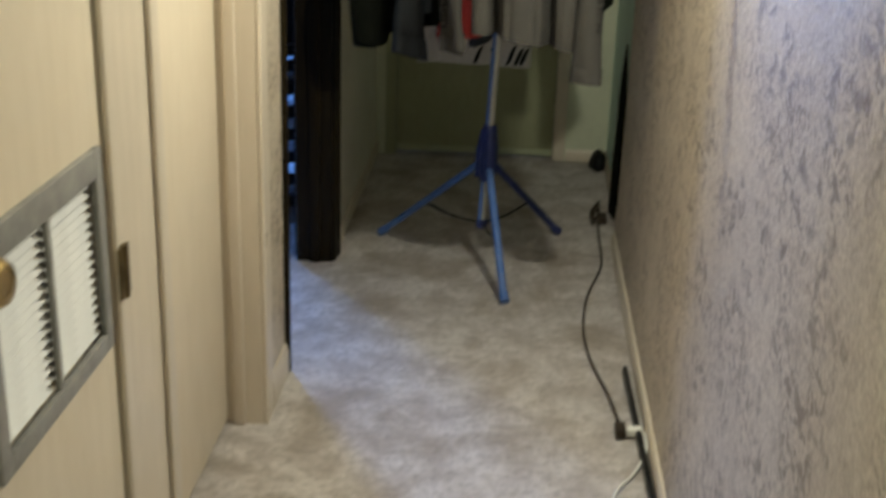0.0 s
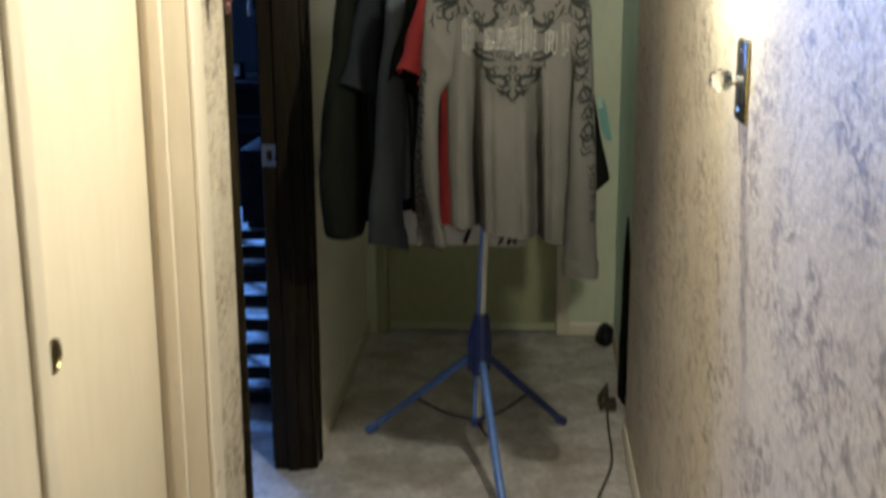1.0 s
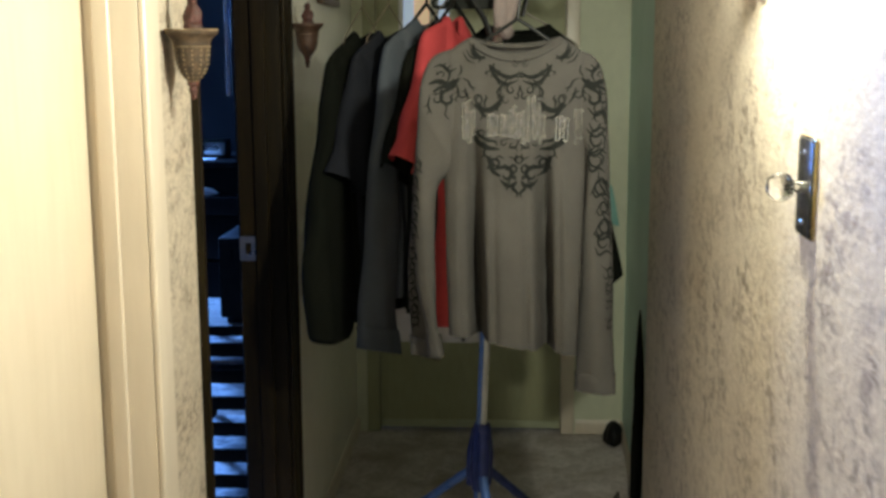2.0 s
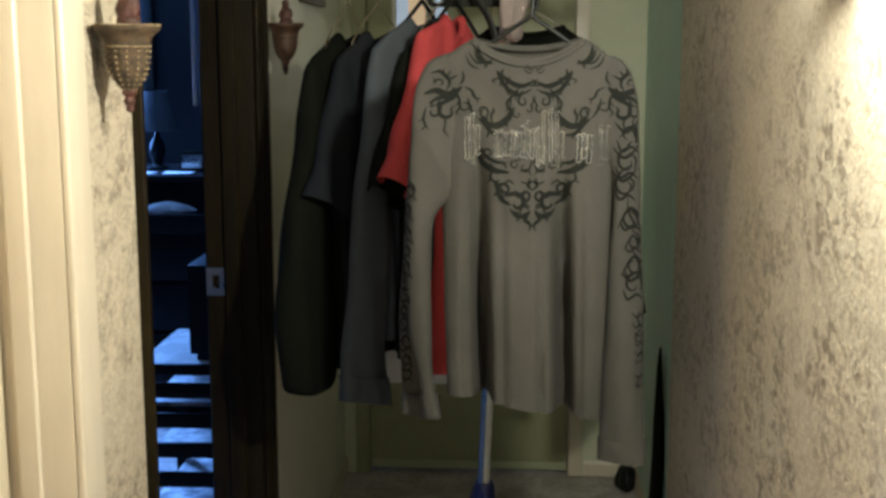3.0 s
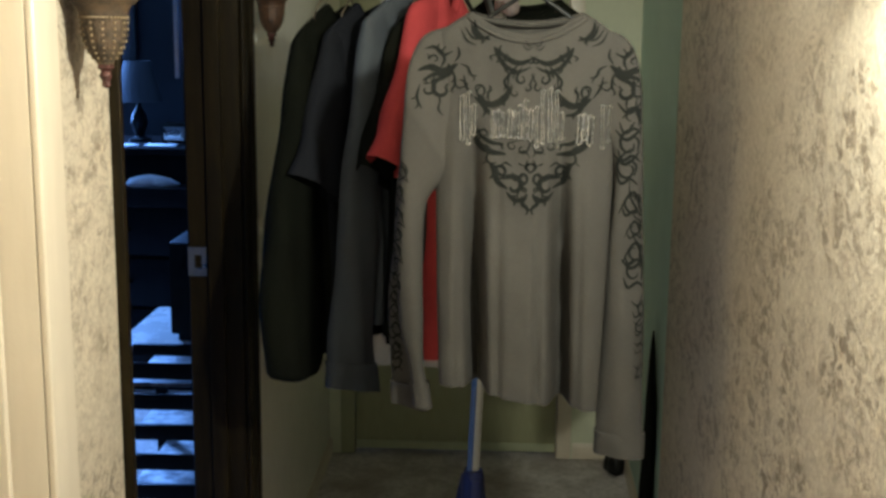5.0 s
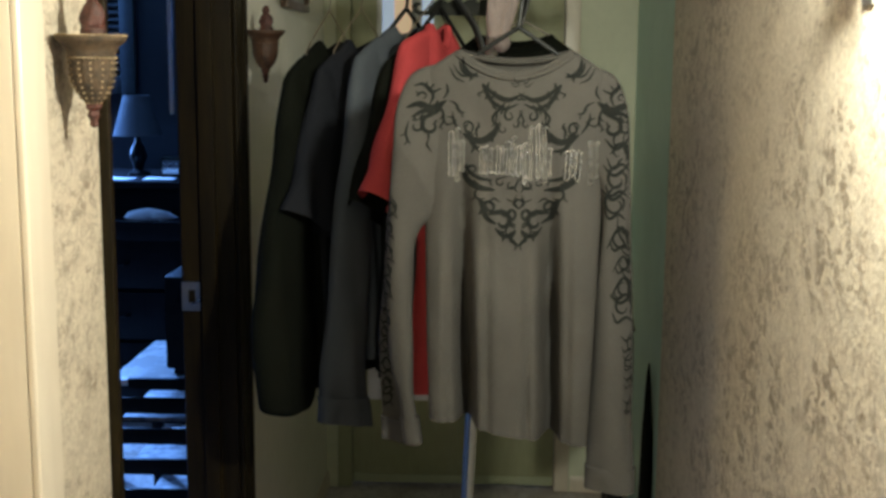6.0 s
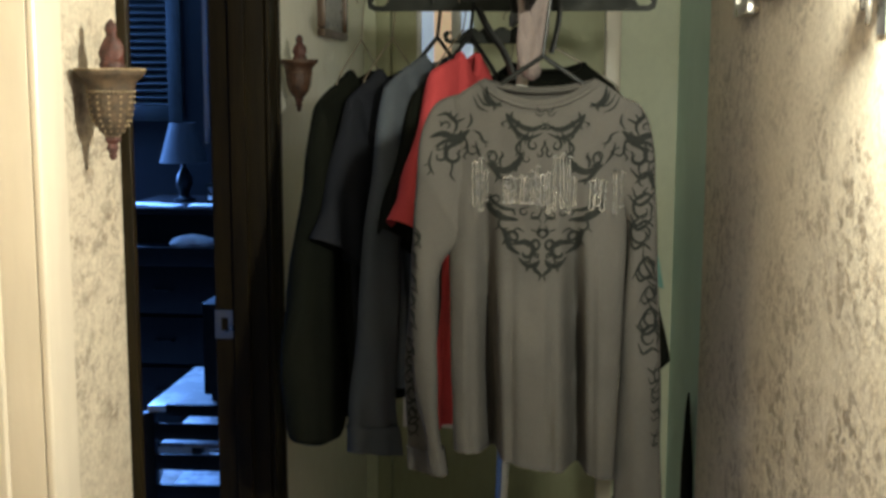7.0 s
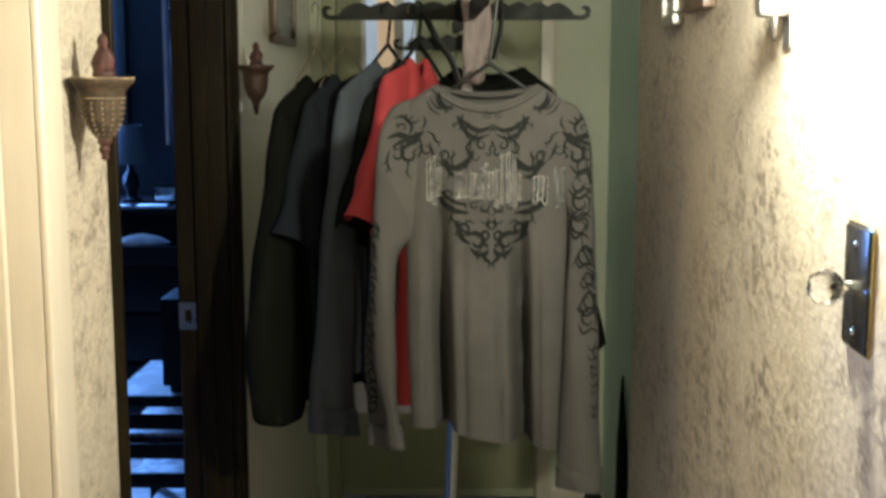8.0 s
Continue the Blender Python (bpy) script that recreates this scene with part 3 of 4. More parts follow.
def blend(values, t):
    """The value at t, 0 to 1, along an evenly spaced list."""
    k = t * (len(values) - 1)
    i = min(int(k), len(values) - 2)
    return values[i] + (values[i + 1] - values[i]) * (k - i)


def cloth_tube(rows, deep, seed, back=(0.0, 0.0), steps=6, crease=0.010):
    """A hanging tube of cloth lofted through rows (outer x, z, inner x, z); deep is its half depth and back its y, top to bottom."""
    a = smooth_path([(r[0], 0, r[1]) for r in rows], steps)
    b = smooth_path([(r[2], 0, r[3]) for r in rows], steps)
    bm, n, rings = bmesh.new(), 32, []
    for i, (p, q) in enumerate(zip(a, b)):
        t = i / (len(a) - 1)
        mid, half, d, y = (p + q) / 2, (p - q) / 2, blend(deep, t), blend(back, t)
        ring = []
        for k in range(n):
            ang = 2 * math.pi * k / n
            sn = math.sin(ang)
            c = mid + half * math.cos(ang) + Vector((0, y + d * math.copysign(abs(sn) ** 0.8, sn), 0))
            c.y += crease * noise.noise(Vector((c.x * 17, c.z * 6, seed))) * min(4 * t, 1)
            c.y += 0.6 * crease * math.sin(c.x * 70 + 9 * c.z + seed) * t
            c.x += 0.004 * noise.noise(Vector((c.z * 9, seed, math.cos(ang))))
            ring.append(bm.verts.new(c))
        rings.append(ring)
    way = (a[-1] + b[-1] - a[-2] - b[-2]).normalized()
    centre = (a[-1] + b[-1]) / 2 + Vector((0, back[-1], 0))
    rings.append([bm.verts.new(centre + (v.co - centre) * 0.93 - way * 0.014) for v in rings[-1]])
    for u, v in zip(rings, rings[1:]):
        for k in range(n):
            bm.faces.new((u[k], u[(k + 1) % n], v[(k + 1) % n], v[k]))
    bm.faces.new(list(reversed(rings[0])))
    return bm


def mirrored(rows):
    return [(-a, b, -c, d) for a, b, c, d in rows]


def garment(name, label, cut, mat, sleeves, place, category="shirt", band=0.0055, cuff=0.0):
    """A hanging top with a body, a neckband and sleeves given as (rows, deep, back); cuff is the height of a ribbed cuff."""
    ob = thing(name, label, category, place, "clothes on the rack")
    bm, ring = cut.body()
    part("body", bm, mat, ob, smooth=75)
    low = [p + Vector((0, 0, -0.7 * band)) for p in ring]
    part("neckband", tube(low + [low[0]], band, 12, flat=min(0.0045 / band, 1.0)), mat, ob)
    for i, (rows, deep, back) in enumerate(sleeves):
        s = part("sleeve", cloth_tube(rows, deep, cut.seed + i, back), mat, ob, smooth=75)
        if cuff:
            (ax, az, bx, bz), (cx, cz, dx, dz) = rows[-2], rows[-1]
            k = min(cuff / max(az - cz, 0.02), 1.0)
            e = 0.003 if cx > dx else -0.003
            ends = [(cx + (ax - cx) * f + e, cz + (az - cz) * f - 0.002, dx + (bx - dx) * f - e, dz + (bz - dz) * f - 0.002) for f in (k, k * 0.5, 0.0)]
            part("cuff", cloth_tube(ends, (deep[-1] * 1.2, deep[-1] * 1.15), cut.seed + i, (back[-1], back[-1]), 2), mat, s)
    return ob


def hanger(label, mat, place, wide=0.19, wire=0.0045, hook=0.075, name="clothes_hanger"):
    """A triangular hanger; its hook tops out at the place's origin, which lies on an arm."""
    ob = thing(name, label, "hanger", place, "hangers on the rack")
    r = 0.017
    curl = [(r * math.cos(radians(a)), 0, r * math.sin(radians(a)) - r) for a in range(200, -60, -20)]
    part("hook", tube(curl + [(0, 0, -hook)], wire * 0.8, 8), mat, ob)
    base = -hook
    part("frame", tube([(0, 0, base), (wide * 0.5, 0, base - 0.040), (wide * 0.92, 0, base - 0.078), (wide, 0, base - 0.092), (wide * 0.9, 0, base - 0.100),
                        (0, 0, base - 0.102), (-wide * 0.9, 0, base - 0.100), (-wide, 0, base - 0.092), (-wide * 0.92, 0, base - 0.078), (-wide * 0.5, 0, base - 0.040), (0, 0, base)], wire, 8, steps=4), mat, ob)
    return ob


# the printed sweater in front
SW = pose(-0.003, 3.38, 1.507, 0, 0, -3)
sweater_cut = Cut(0.640, 0.150, 0.146, 0.134, 0.045, [(0.085, 43.9, -0.076), (0.010, 95.2, 0.03)], 2.0, 0.088, 0.0, 0.13, 0.040, 0.85, 0.22, 9, 0.036)
left_sleeve = [(-0.126, -0.024, -0.100, -0.110), (-0.166, -0.040, -0.110, -0.165), (-0.187, -0.080, -0.118, -0.210), (-0.197, -0.135, -0.124, -0.250), (-0.202, -0.221, -0.132, -0.276),
               (-0.206, -0.300, -0.160, -0.318), (-0.209, -0.423, -0.164, -0.430), (-0.203, -0.521, -0.164, -0.530), (-0.190, -0.600, -0.160, -0.602), (-0.180, -0.668, -0.150, -0.670)]
sleeve_fold = [(-0.196, -0.215, -0.150, -0.235), (-0.212, -0.270, -0.160, -0.290), (-0.220, -0.360, -0.166, -0.370), (-0.228, -0.470, -0.172, -0.475), (-0.229, -0.580, -0.170, -0.585), (-0.222, -0.680, -0.162, -0.690)]
right_sleeve = [(0.126, -0.026, 0.100, -0.110), (0.160, -0.042, 0.112, -0.155), (0.179, -0.078, 0.128, -0.190), (0.190, -0.140, 0.144, -0.225), (0.196, -0.278, 0.147, -0.300),
                (0.203, -0.400, 0.142, -0.405), (0.208, -0.520, 0.138, -0.525), (0.213, -0.640, 0.134, -0.640), (0.213, -0.742, 0.133, -0.738)]
sweater = garment("long_sleeved_shirt", "grey-brown long-sleeved shirt with black scroll print and silver foil", sweater_cut, GREY_KNIT,
                  [(left_sleeve, (0.010, 0.026, 0.024, 0.018), (0.0, -0.022, -0.016, 0.004)), (sleeve_fold, (0.010, 0.016, 0.014), (0.030, 0.040, 0.045)), (right_sleeve, (0.010, 0.026, 0.024, 0.022), (0.0, -0.004, -0.004, 0.0))],
                  SW, band=0.0125, cuff=0.042)


def cloth_front(ob):
    """Finds the front of a hanging garment at local x, z."""
    verts, faces = [], []
    for piece in ob.children_recursive:
        if piece.type == "MESH":
            base = len(verts)
            verts += [v.co.copy() for v in piece.data.vertices]
            faces += [tuple(base + i for i in f.vertices) for f in piece.data.polygons]
    tree = BVHTree.FromPolygons(verts, faces)

    def at(x, z, lift=0.0016):
        hit = tree.ray_cast(Vector((x, -0.6, z)), Vector((0, 1, 0)))[0]
        return hit + Vector((0, -lift, 0)) if hit else None
    return at


on_cloth = cloth_front(sweater)


def stroke(bm, line, width, onto, even=False):
    """A tapered ribbon of ink laid on a surface, broken where the surface ends or folds away."""
    prev = None
    n = len(line)
    for i, (x, z) in enumerate(line):
        t = i / (n - 1)
        d = Vector(line[min(i + 1, n - 1)]) - Vector(line[max(i - 1, 0)])
        if d.length < 1e-6:
            continue
        d.normalize()
        w = width if even else width * (math.sin(math.pi * (0.05 + 0.90 * t)) ** 0.75)
        at = [onto(x - d.y * w * s, z + d.x * w * s) for s in (-1, 0, 1)]
        if any(p is None for p in at):
            prev = None
            continue
        row = [bm.verts.new(p) for p in at]
        if prev and abs(prev[1].co.y - row[1].co.y) < 0.02:
            bm.faces.new((prev[0], row[0], row[1], prev[1]))
            bm.faces.new((prev[1], row[1], row[2], prev[2]))
        prev = row


def curve2(*points):
    return [(p.x, p.y) for p in smooth_path([(x, z, 0) for x, z in points], 7)]


def curl(cx, cz, size, start, turn, tail=None):
    """A stroke that winds inwards, led in from a tail point."""
    pts = []
    for i in range(21):
        t = i / 20
        a = radians(start + turn * t)
        r = size * (1 - 0.78 * t)
        pts.append((cx + r * math.cos(a), cz + r * math.sin(a)))
    return (curve2(tail, ((tail[0] + pts[0][0]) / 2 + (pts[0][1] - tail[1]) * 0.14, (tail[1] + pts[0][1]) / 2), pts[0])[:-1] if tail else []) + pts


# the chest print, drawn in millimetres about its axis, one half and its mirror image
half_print = [
    # winged crest under the neck
    (curve2((2, -76), (20, -84), (40, -78), (64, -58)), 4.2), (curve2((64, -58), (56, -74), (42, -92), (26, -96)), 3.6), (curve2((58, -70), (70, -74), (66, -80)), 1.8),
    (curl(6, -80, 8, 90, 250), 1.8), (curve2((4, -90), (22, -98), (38, -102), (40, -122)), 3.0), (curl(18, -110, 10, 60, -300, (34, -98)), 2.4), (curl(9, -124, 7, 120, 280, (2, -100)), 1.9),
    (curve2((40, -102), (46, -116), (34, -132)), 2.6), (curve2((14, -46), (8, -56), (0, -52)), 1.2), (curve2((18, -54), (10, -62), (2, -58)), 1.2), (curl(28, -132, 7, 0, -280, (36, -116)), 1.6),
    # thorned side leaves
    (curve2((37, -122), (44, -140), (66, -152), (94, -140)), 5.6), (curve2((94, -140), (82, -150), (70, -164), (52, -168)), 3.6), (curve2((70, -148), (72, -134), (66, -124)), 2.6), (curve2((82, -146), (90, -132), (84, -122)), 2.2),
    (curl(88, -128, 11, 200, -250, (78, -148)), 2.2), (curve2((96, -140), (108, -122), (112, -104)), 2.6), (curve2((108, -122), (120, -126), (128, -116)), 1.8),
    # broad horns under the lettering
    (curve2((92, -192), (88, -214), (66, -228), (40, -232)), 5.2), (curve2((92, -192), (78, -206), (62, -214), (44, -216)), 3.2), (curve2((66, -226), (72, -240), (62, -252)), 2.6), (curl(76, -200, 9, 20, 260, (90, -190)), 2.0),
    # small scrolls inside
    (curl(14, -222, 9, 180, 300, (4, -206)), 1.9), (curl(30, -218, 8, 30, -280, (18, -208)), 1.7), (curve2((2, -236), (10, -226), (22, -230)), 1.7), (curve2((0, -246), (8, -252), (0, -262)), 2.6), (curve2((0, -262), (-8, -252), (0, -246)), 2.6),
    # heart of C-scrolls
    (curve2((66, -246), (58, -262), (52, -278), (36, -288)), 4.6), (curl(48, -262, 12, 40, 280, (66, -246)), 3.0), (curl(27, -284, 17, 70, 290, (50, -272)), 4.0), (curl(14, -270, 11, 250, -280, (30, -262)), 2.6),
    (curve2((38, -294), (26, -306), (12, -306), (4, -296)), 3.8), (curve2((4, -300), (12, -312), (6, -318), (0, -324)), 3.2), (curl(10, -292, 8, 0, 260, (18, -306)), 2.0), (curve2((30, -252), (40, -246), (48, -250)), 2.0),
    # leaves from the collar
    (curve2((96, -14), (94, -30), (84, -42), (70, -46)), 3.4), (curve2((102, -20), (96, -38), (78, -50)), 2.4), (curve2((112, -26), (98, -44), (76, -44)), 2.0), (curve2((118, -30), (108, -48), (92, -56)), 1.8),
    # burst on the shoulder
    (curve2((186, -98), (166, -92), (146, -98), (122, -86)), 5.0), (curve2((122, -86), (140, -104), (160, -104), (178, -114)), 3.4), (curve2((176, -62), (160, -60), (146, -72), (130, -66)), 3.0), (curve2((150, -94), (144, -80), (150, -66), (164, -56)), 3.0),
    (curve2((136, -92), (128, -104), (126, -120), (134, -132)), 2.4), (curl(146, -128, 17, 60, -300, (128, -100)), 3.4), (curl(170, -128, 13, 120, 280, (160, -104)), 2.8), (curve2((128, -84), (120, -72), (122, -58)), 2.2), (curl(160, -80, 9, 0, 290, (172, -70)), 1.9),
    (curve2((118, -86), (106, -92), (100, -104), (90, -106)), 2.4), (curve2((148, -146), (152, -160), (144, -172)), 2.0), (curve2((182, -120), (186, -142), (178, -160)), 2.6)]
# thorns that stand off the heavier strokes
thorn = random.Random(12)
for line, w in list(half_print):
    if w < 2.3:
        continue
    for k in range(2 + int(w > 3.5)):
        i = thorn.randrange(3, len(line) - 3)
        (x, z), (ax, az) = line[i], line[i - 2]
        d = Vector((x - ax, z - az)).normalized()
        side, reach = thorn.choice((-1, 1)), thorn.uniform(6, 12)
        tip = Vector((x, z)) + (d * 0.75 + Vector((-d.y, d.x)) * side) * reach
        half_print.append((curve2((x, z), (x + (tip.x - x) * 0.5 + d.x * 2, z + (tip.y - z) * 0.5 + d.y * 2), (tip.x, tip.y)), w * 0.55))
bm = bmesh.new()
for line, w in half_print:
    for s in (-1, 1):
        stroke(bm, [(0.001 * (s * x) + 0.012, 0.001 * z * 0.975) for x, z in line], w * (0.00104 if w > 3 else 0.00086), on_cloth)
part("scroll_print", bm, INK, sweater, "black flocked scroll print")


def sleeve_print(rows, lo, hi, edge, pitch, seed, size):
    """Thorny scrolls that climb a sleeve near its outer edge."""
    outer = smooth_path([(r[0], 0, r[1]) for r in rows], 6)
    r, z, bm = random.Random(seed), lo, bmesh.new()
    side = 1 if rows[0][0] > 0 else -1
    while z > hi:
        x = min(outer, key=lambda p: abs(p.z - z)).x - side * edge * r.uniform(0.8, 1.2)
        k, flip = size * r.uniform(0.8, 1.25), r.choice((-1, 1))
        for line, w in ((curl(0, 0, 0.9, r.uniform(0, 360), 290 * flip, (0.3 * flip, 1.4)), 0.17), (curve2((-1.1, 0.9 * flip), (-0.4, 0.3), (0.2, 0.5), (0.9, 1.2 * flip)), 0.20),
                        (curve2((0.8, -1.1), (0.2, -0.7), (-0.5, -1.0), (-0.9, -0.3)), 0.18), (curve2((0.1, 0.6), (0.6, 0.2), (0.5, -0.5)), 0.14)):
            stroke(bm, [(x + k * u, z + k * 1.15 * v) for u, v in line], 0.66 * w * k, on_cloth)
        z -= pitch * r.uniform(0.75, 1.15)
    part("sleeve_print", bm, INK, sweater, "black scroll print down the sleeve")


sleeve_print(right_sleeve, -0.165, -0.270, 0.022, 0.046, 3, 0.021)
sleeve_print(right_sleeve, -0.300, -0.460, 0.018, 0.042, 5, 0.018)
sleeve_print(right_sleeve, -0.480, -0.610, 0.008, 0.044, 6, 0.011)
sleeve_print(sleeve_fold, -0.260, -0.630, 0.012, 0.034, 9, 0.013)

# foil lettering that cannot be read, as plain bars
rnd = random.Random(4)
for x, top, low, w in ((-108, -136, -204, 2.6), (-98, -130, -212, 2.0), (-90, -150, -196, 2.2), (-58, -160, -198, 1.6), (-50, -158, -198, 2.0), (-42, -162, -196, 1.4), (-32, -158, -198, 2.2), (-24, -160, -198, 1.4), (-15, -150, -198, 2.0), (-6, -142, -200, 1.5),
                       (2, -156, -200, 2.4), (12, -152, -212, 1.8), (22, -126, -206, 1.6), (34, -122, -204, 2.2), (44, -126, -212, 1.8), (52, -160, -200, 1.2), (80, -164, -206, 2.8), (88, -162, -200, 1.8), (97, -164, -208, 3.0), (118, -148, -214, 1.8), (128, -150, -204, 1.2)):
    bm = bmesh.new()
    lean = rnd.uniform(-3, 3)
    for side in (-1.7, 1.7):
        stroke(bm, [(0.001 * (x + side * w * 0.7 + lean * i / 8 + 0.8 * math.sin(2.2 * i + x)) + 0.008, 0.001 * (low + (top - low) * i / 8)) for i in range(9)], 0.00034 * w, lambda u, v: on_cloth(u, v, 0.003), True)
    for end, up in ((top, 1), (low, -1)):
        stroke(bm, [(0.001 * (x + k * 2.6) + 0.008, 0.001 * (end + up * (3 - abs(k) * 2.2))) for k in (-2, -1, 0, 1, 2)], 0.0011, lambda u, v: on_cloth(u, v, 0.003))
    part("foil_bar", bm, FOIL, sweater, "silver foil bar")
hanger("black plastic hanger holding the printed shirt", BLACKPLASTIC, pose(0.002, 3.392, 1.684, 0, 0, -3), 0.120, 0.0040, 0.142)


def edge_on(x, y, z, yaw):
    """A pose for a top that hangs across the side arm."""
    return pose(x, y, z, 0, 0, yaw)


def both(rows, deep=(0.014, 0.028, 0.03)):
    """A sleeve at each end of a top, drawn for its near end."""
    return [(rows, deep, (0.0, 0.0)), (mirrored(rows), deep, (0.0, 0.0))]


wide_sleeve = [(-0.130, -0.036, -0.100, -0.200), (-0.190, -0.066, -0.110, -0.290), (-0.206, -0.090, -0.120, -0.320), (-0.226, -0.160, -0.130, -0.350), (-0.240, -0.240, -0.130, -0.390), (-0.264, -0.340, -0.125, -0.430),
               (-0.292, -0.430, -0.120, -0.480), (-0.316, -0.510, -0.110, -0.550), (-0.322, -0.607, -0.094, -0.620), (-0.306, -0.690, -0.098, -0.690), (-0.296, -0.735, -0.118, -0.715), (-0.262, -0.752, -0.170, -0.748)]
t_sleeve = [(-0.110, -0.030, -0.080, -0.160), (-0.164, -0.060, -0.085, -0.230), (-0.177, -0.080, -0.088, -0.260), (-0.200, -0.130, -0.092, -0.300), (-0.228, -0.194, -0.100, -0.340), (-0.262, -0.262, -0.115, -0.375), (-0.295, -0.332, -0.150, -0.405)]
slim_sleeve = [(-0.110, -0.026, -0.080, -0.130), (-0.178, -0.062, -0.085, -0.190), (-0.192, -0.085, -0.092, -0.220), (-0.210, -0.168, -0.112, -0.270), (-0.235, -0.312, -0.140, -0.345), (-0.262, -0.479, -0.152, -0.500), (-0.284, -0.659, -0.166, -0.670), (-0.313, -0.786, -0.150, -0.838)]
red_sleeve = [(-0.050, -0.014, -0.030, -0.120), (-0.116, -0.034, -0.050, -0.170), (-0.134, -0.052, -0.060, -0.190), (-0.152, -0.105, -0.075, -0.235), (-0.196, -0.203, -0.115, -0.300), (-0.236, -0.265, -0.145, -0.340), (-0.272, -0.325, -0.176, -0.378)]
garment("black_jacket", "black fleece jacket hanging by the off-white wall", Cut(0.72, 0.165, 0.17, 0.18, 0.07, [(0.03, 36, 0.03)], 5.0, 0.05, drop=0.060, bend=1.0), CHARCOAL, both(wide_sleeve, (0.02, 0.04, 0.045)), edge_on(-0.385, 3.955, 1.527, 72), category="jacket", band=0.011)
garment("navy_t_shirt", "slate navy short-sleeved cotton t-shirt on a wire hanger", Cut(0.68, 0.150, 0.15, 0.15, 0.045, [(0.03, 40, 0.02)], 7.0, 0.05, drop=0.055, bend=1.0), NAVY, both(t_sleeve), edge_on(-0.318, 3.955, 1.530, 66), band=0.009)
garment("grey_long_sleeved_shirt", "grey-blue long-sleeved cotton shirt on the rack", Cut(0.70, 0.150, 0.15, 0.15, 0.04, [(0.03, 40, 0.05)], 9.0, 0.05, drop=0.055, bend=1.0), GREYBLUE, both(slim_sleeve, (0.014, 0.026, 0.026)), edge_on(-0.222, 3.955, 1.560, 61), band=0.009, cuff=0.05)
garment("black_t_shirt", "black short-sleeved t-shirt between the grey and red shirts", Cut(0.72, 0.150, 0.16, 0.20, 0.04, [(0.03, 40, 0.04)], 10.0, 0.05, drop=0.055, bend=1.0), CHARCOAL, both(t_sleeve), edge_on(-0.168, 3.965, 1.548, 61), band=0.009)
garment("red_t_shirt", "coral red t-shirt hanging behind the printed shirt", Cut(0.765, 0.080, 0.130, 0.190, 0.04, [(0.03, 44, 0.04)], 11.0, 0.030, drop=0.050, bend=1.0), RED, [(red_sleeve, (0.014, 0.028, 0.03), (0.0, 0.0)), ([(-a, b - 0.15, -c, d - 0.15) for a, b, c, d in red_sleeve], (0.014, 0.028, 0.03), (0.0, 0.0))], edge_on(-0.152, 3.905, 1.564, 61), band=0.009)
back_sleeve = [(0.120, -0.040, 0.080, -0.140), (0.175, -0.090, 0.100, -0.200), (0.205, -0.200, 0.120, -0.280), (0.232, -0.400, 0.150, -0.420), (0.262, -0.560, 0.180, -0.600), (0.285, -0.660, 0.190, -0.740)]
garment("black_long_sleeved_top", "black long-sleeved top hanging at the back of the rack", Cut(0.66, 0.155, 0.155, 0.155, 0.045, [(0.03, 40, 0.9)], 13.0, drop=0.060, bend=1.0), CHARCOAL, both(back_sleeve), edge_on(0.010, 4.06, 1.548, -4), band=0.009)

for x, y, yaw, z, mat, text in ((-0.385, 3.955, 72, 1.527, WIRE, "tan coated wire hanger holding the black jacket"), (-0.318, 3.955, 66, 1.530, WIRE, "tan coated wire hanger holding the navy t-shirt"),
                                (-0.222, 3.955, 61, 1.560, BLACKPLASTIC, "black plastic hanger holding the grey shirt"), (-0.168, 3.965, 61, 1.548, WIRE, "tan coated wire hanger holding the black t-shirt"), (-0.152, 3.945, 61, 1.564, BLACKPLASTIC, "black plastic hanger holding the red t-shirt")):
    hanger(text, mat, pose(x, y, 1.688, 0, 0, yaw), 0.110, 0.0017 if mat is WIRE else 0.0045, 1.688 - z - (0.062 if mat is WIRE else 0.035))
hanger("tan coated wire hanger holding the black top", WIRE, pose(0.026, 4.06, 1.682, 0, 0, -4), 0.14, 0.0024, 0.105)

# scarf bunched round the pole's head
scarf = thing("scarf", "pale pink cotton scarf knotted round the rack's pole", "scarf")
bm = bmesh.new()
for k in range(5):
    x = -0.032 + 0.011 * k
    tube([(x * 0.5 - 0.012, 3.91, 1.712), (x - 0.010, 3.90, 1.690), (x * 1.05 - 0.010, 3.893, 1.645), (x * 0.8 - 0.014, 3.89, 1.590), (x * 0.45 - 0.020, 3.888, 1.535)],
         lambda t, k=k: 0.0115 + 0.0045 * math.sin(9 * t + 2 * k), 10, bm, 0.7, 5)
part("drape", bm, SCARFCLOTH, scarf, smooth=80)
part("knot", lathe([(0.006, -0.02), (0.017, -0.012), (0.020, 0.0), (0.015, 0.012), (0.006, 0.018)], 14, wobble=lambda a, z: 1 + 0.15 * math.sin(3 * a + 40 * z)), SCARFCLOTH, scarf, m=pose(-0.022, 3.885, 1.525))
part("strap", tube([(-0.135, 3.93, 1.655), (-0.112, 3.925, 1.61), (-0.078, 3.92, 1.56), (-0.058, 3.915, 1.505)], 0.008, 8, flat=0.4, steps=5), BLACKPLASTIC, scarf, "black webbing strap")
part("strap", tube([(0.030, 3.915, 1.70), (0.034, 3.905, 1.66), (0.030, 3.90, 1.61), (0.018, 3.895, 1.56)], 0.006, 8, flat=0.4, steps=5), BLACKPLASTIC, scarf, "black webbing strap")

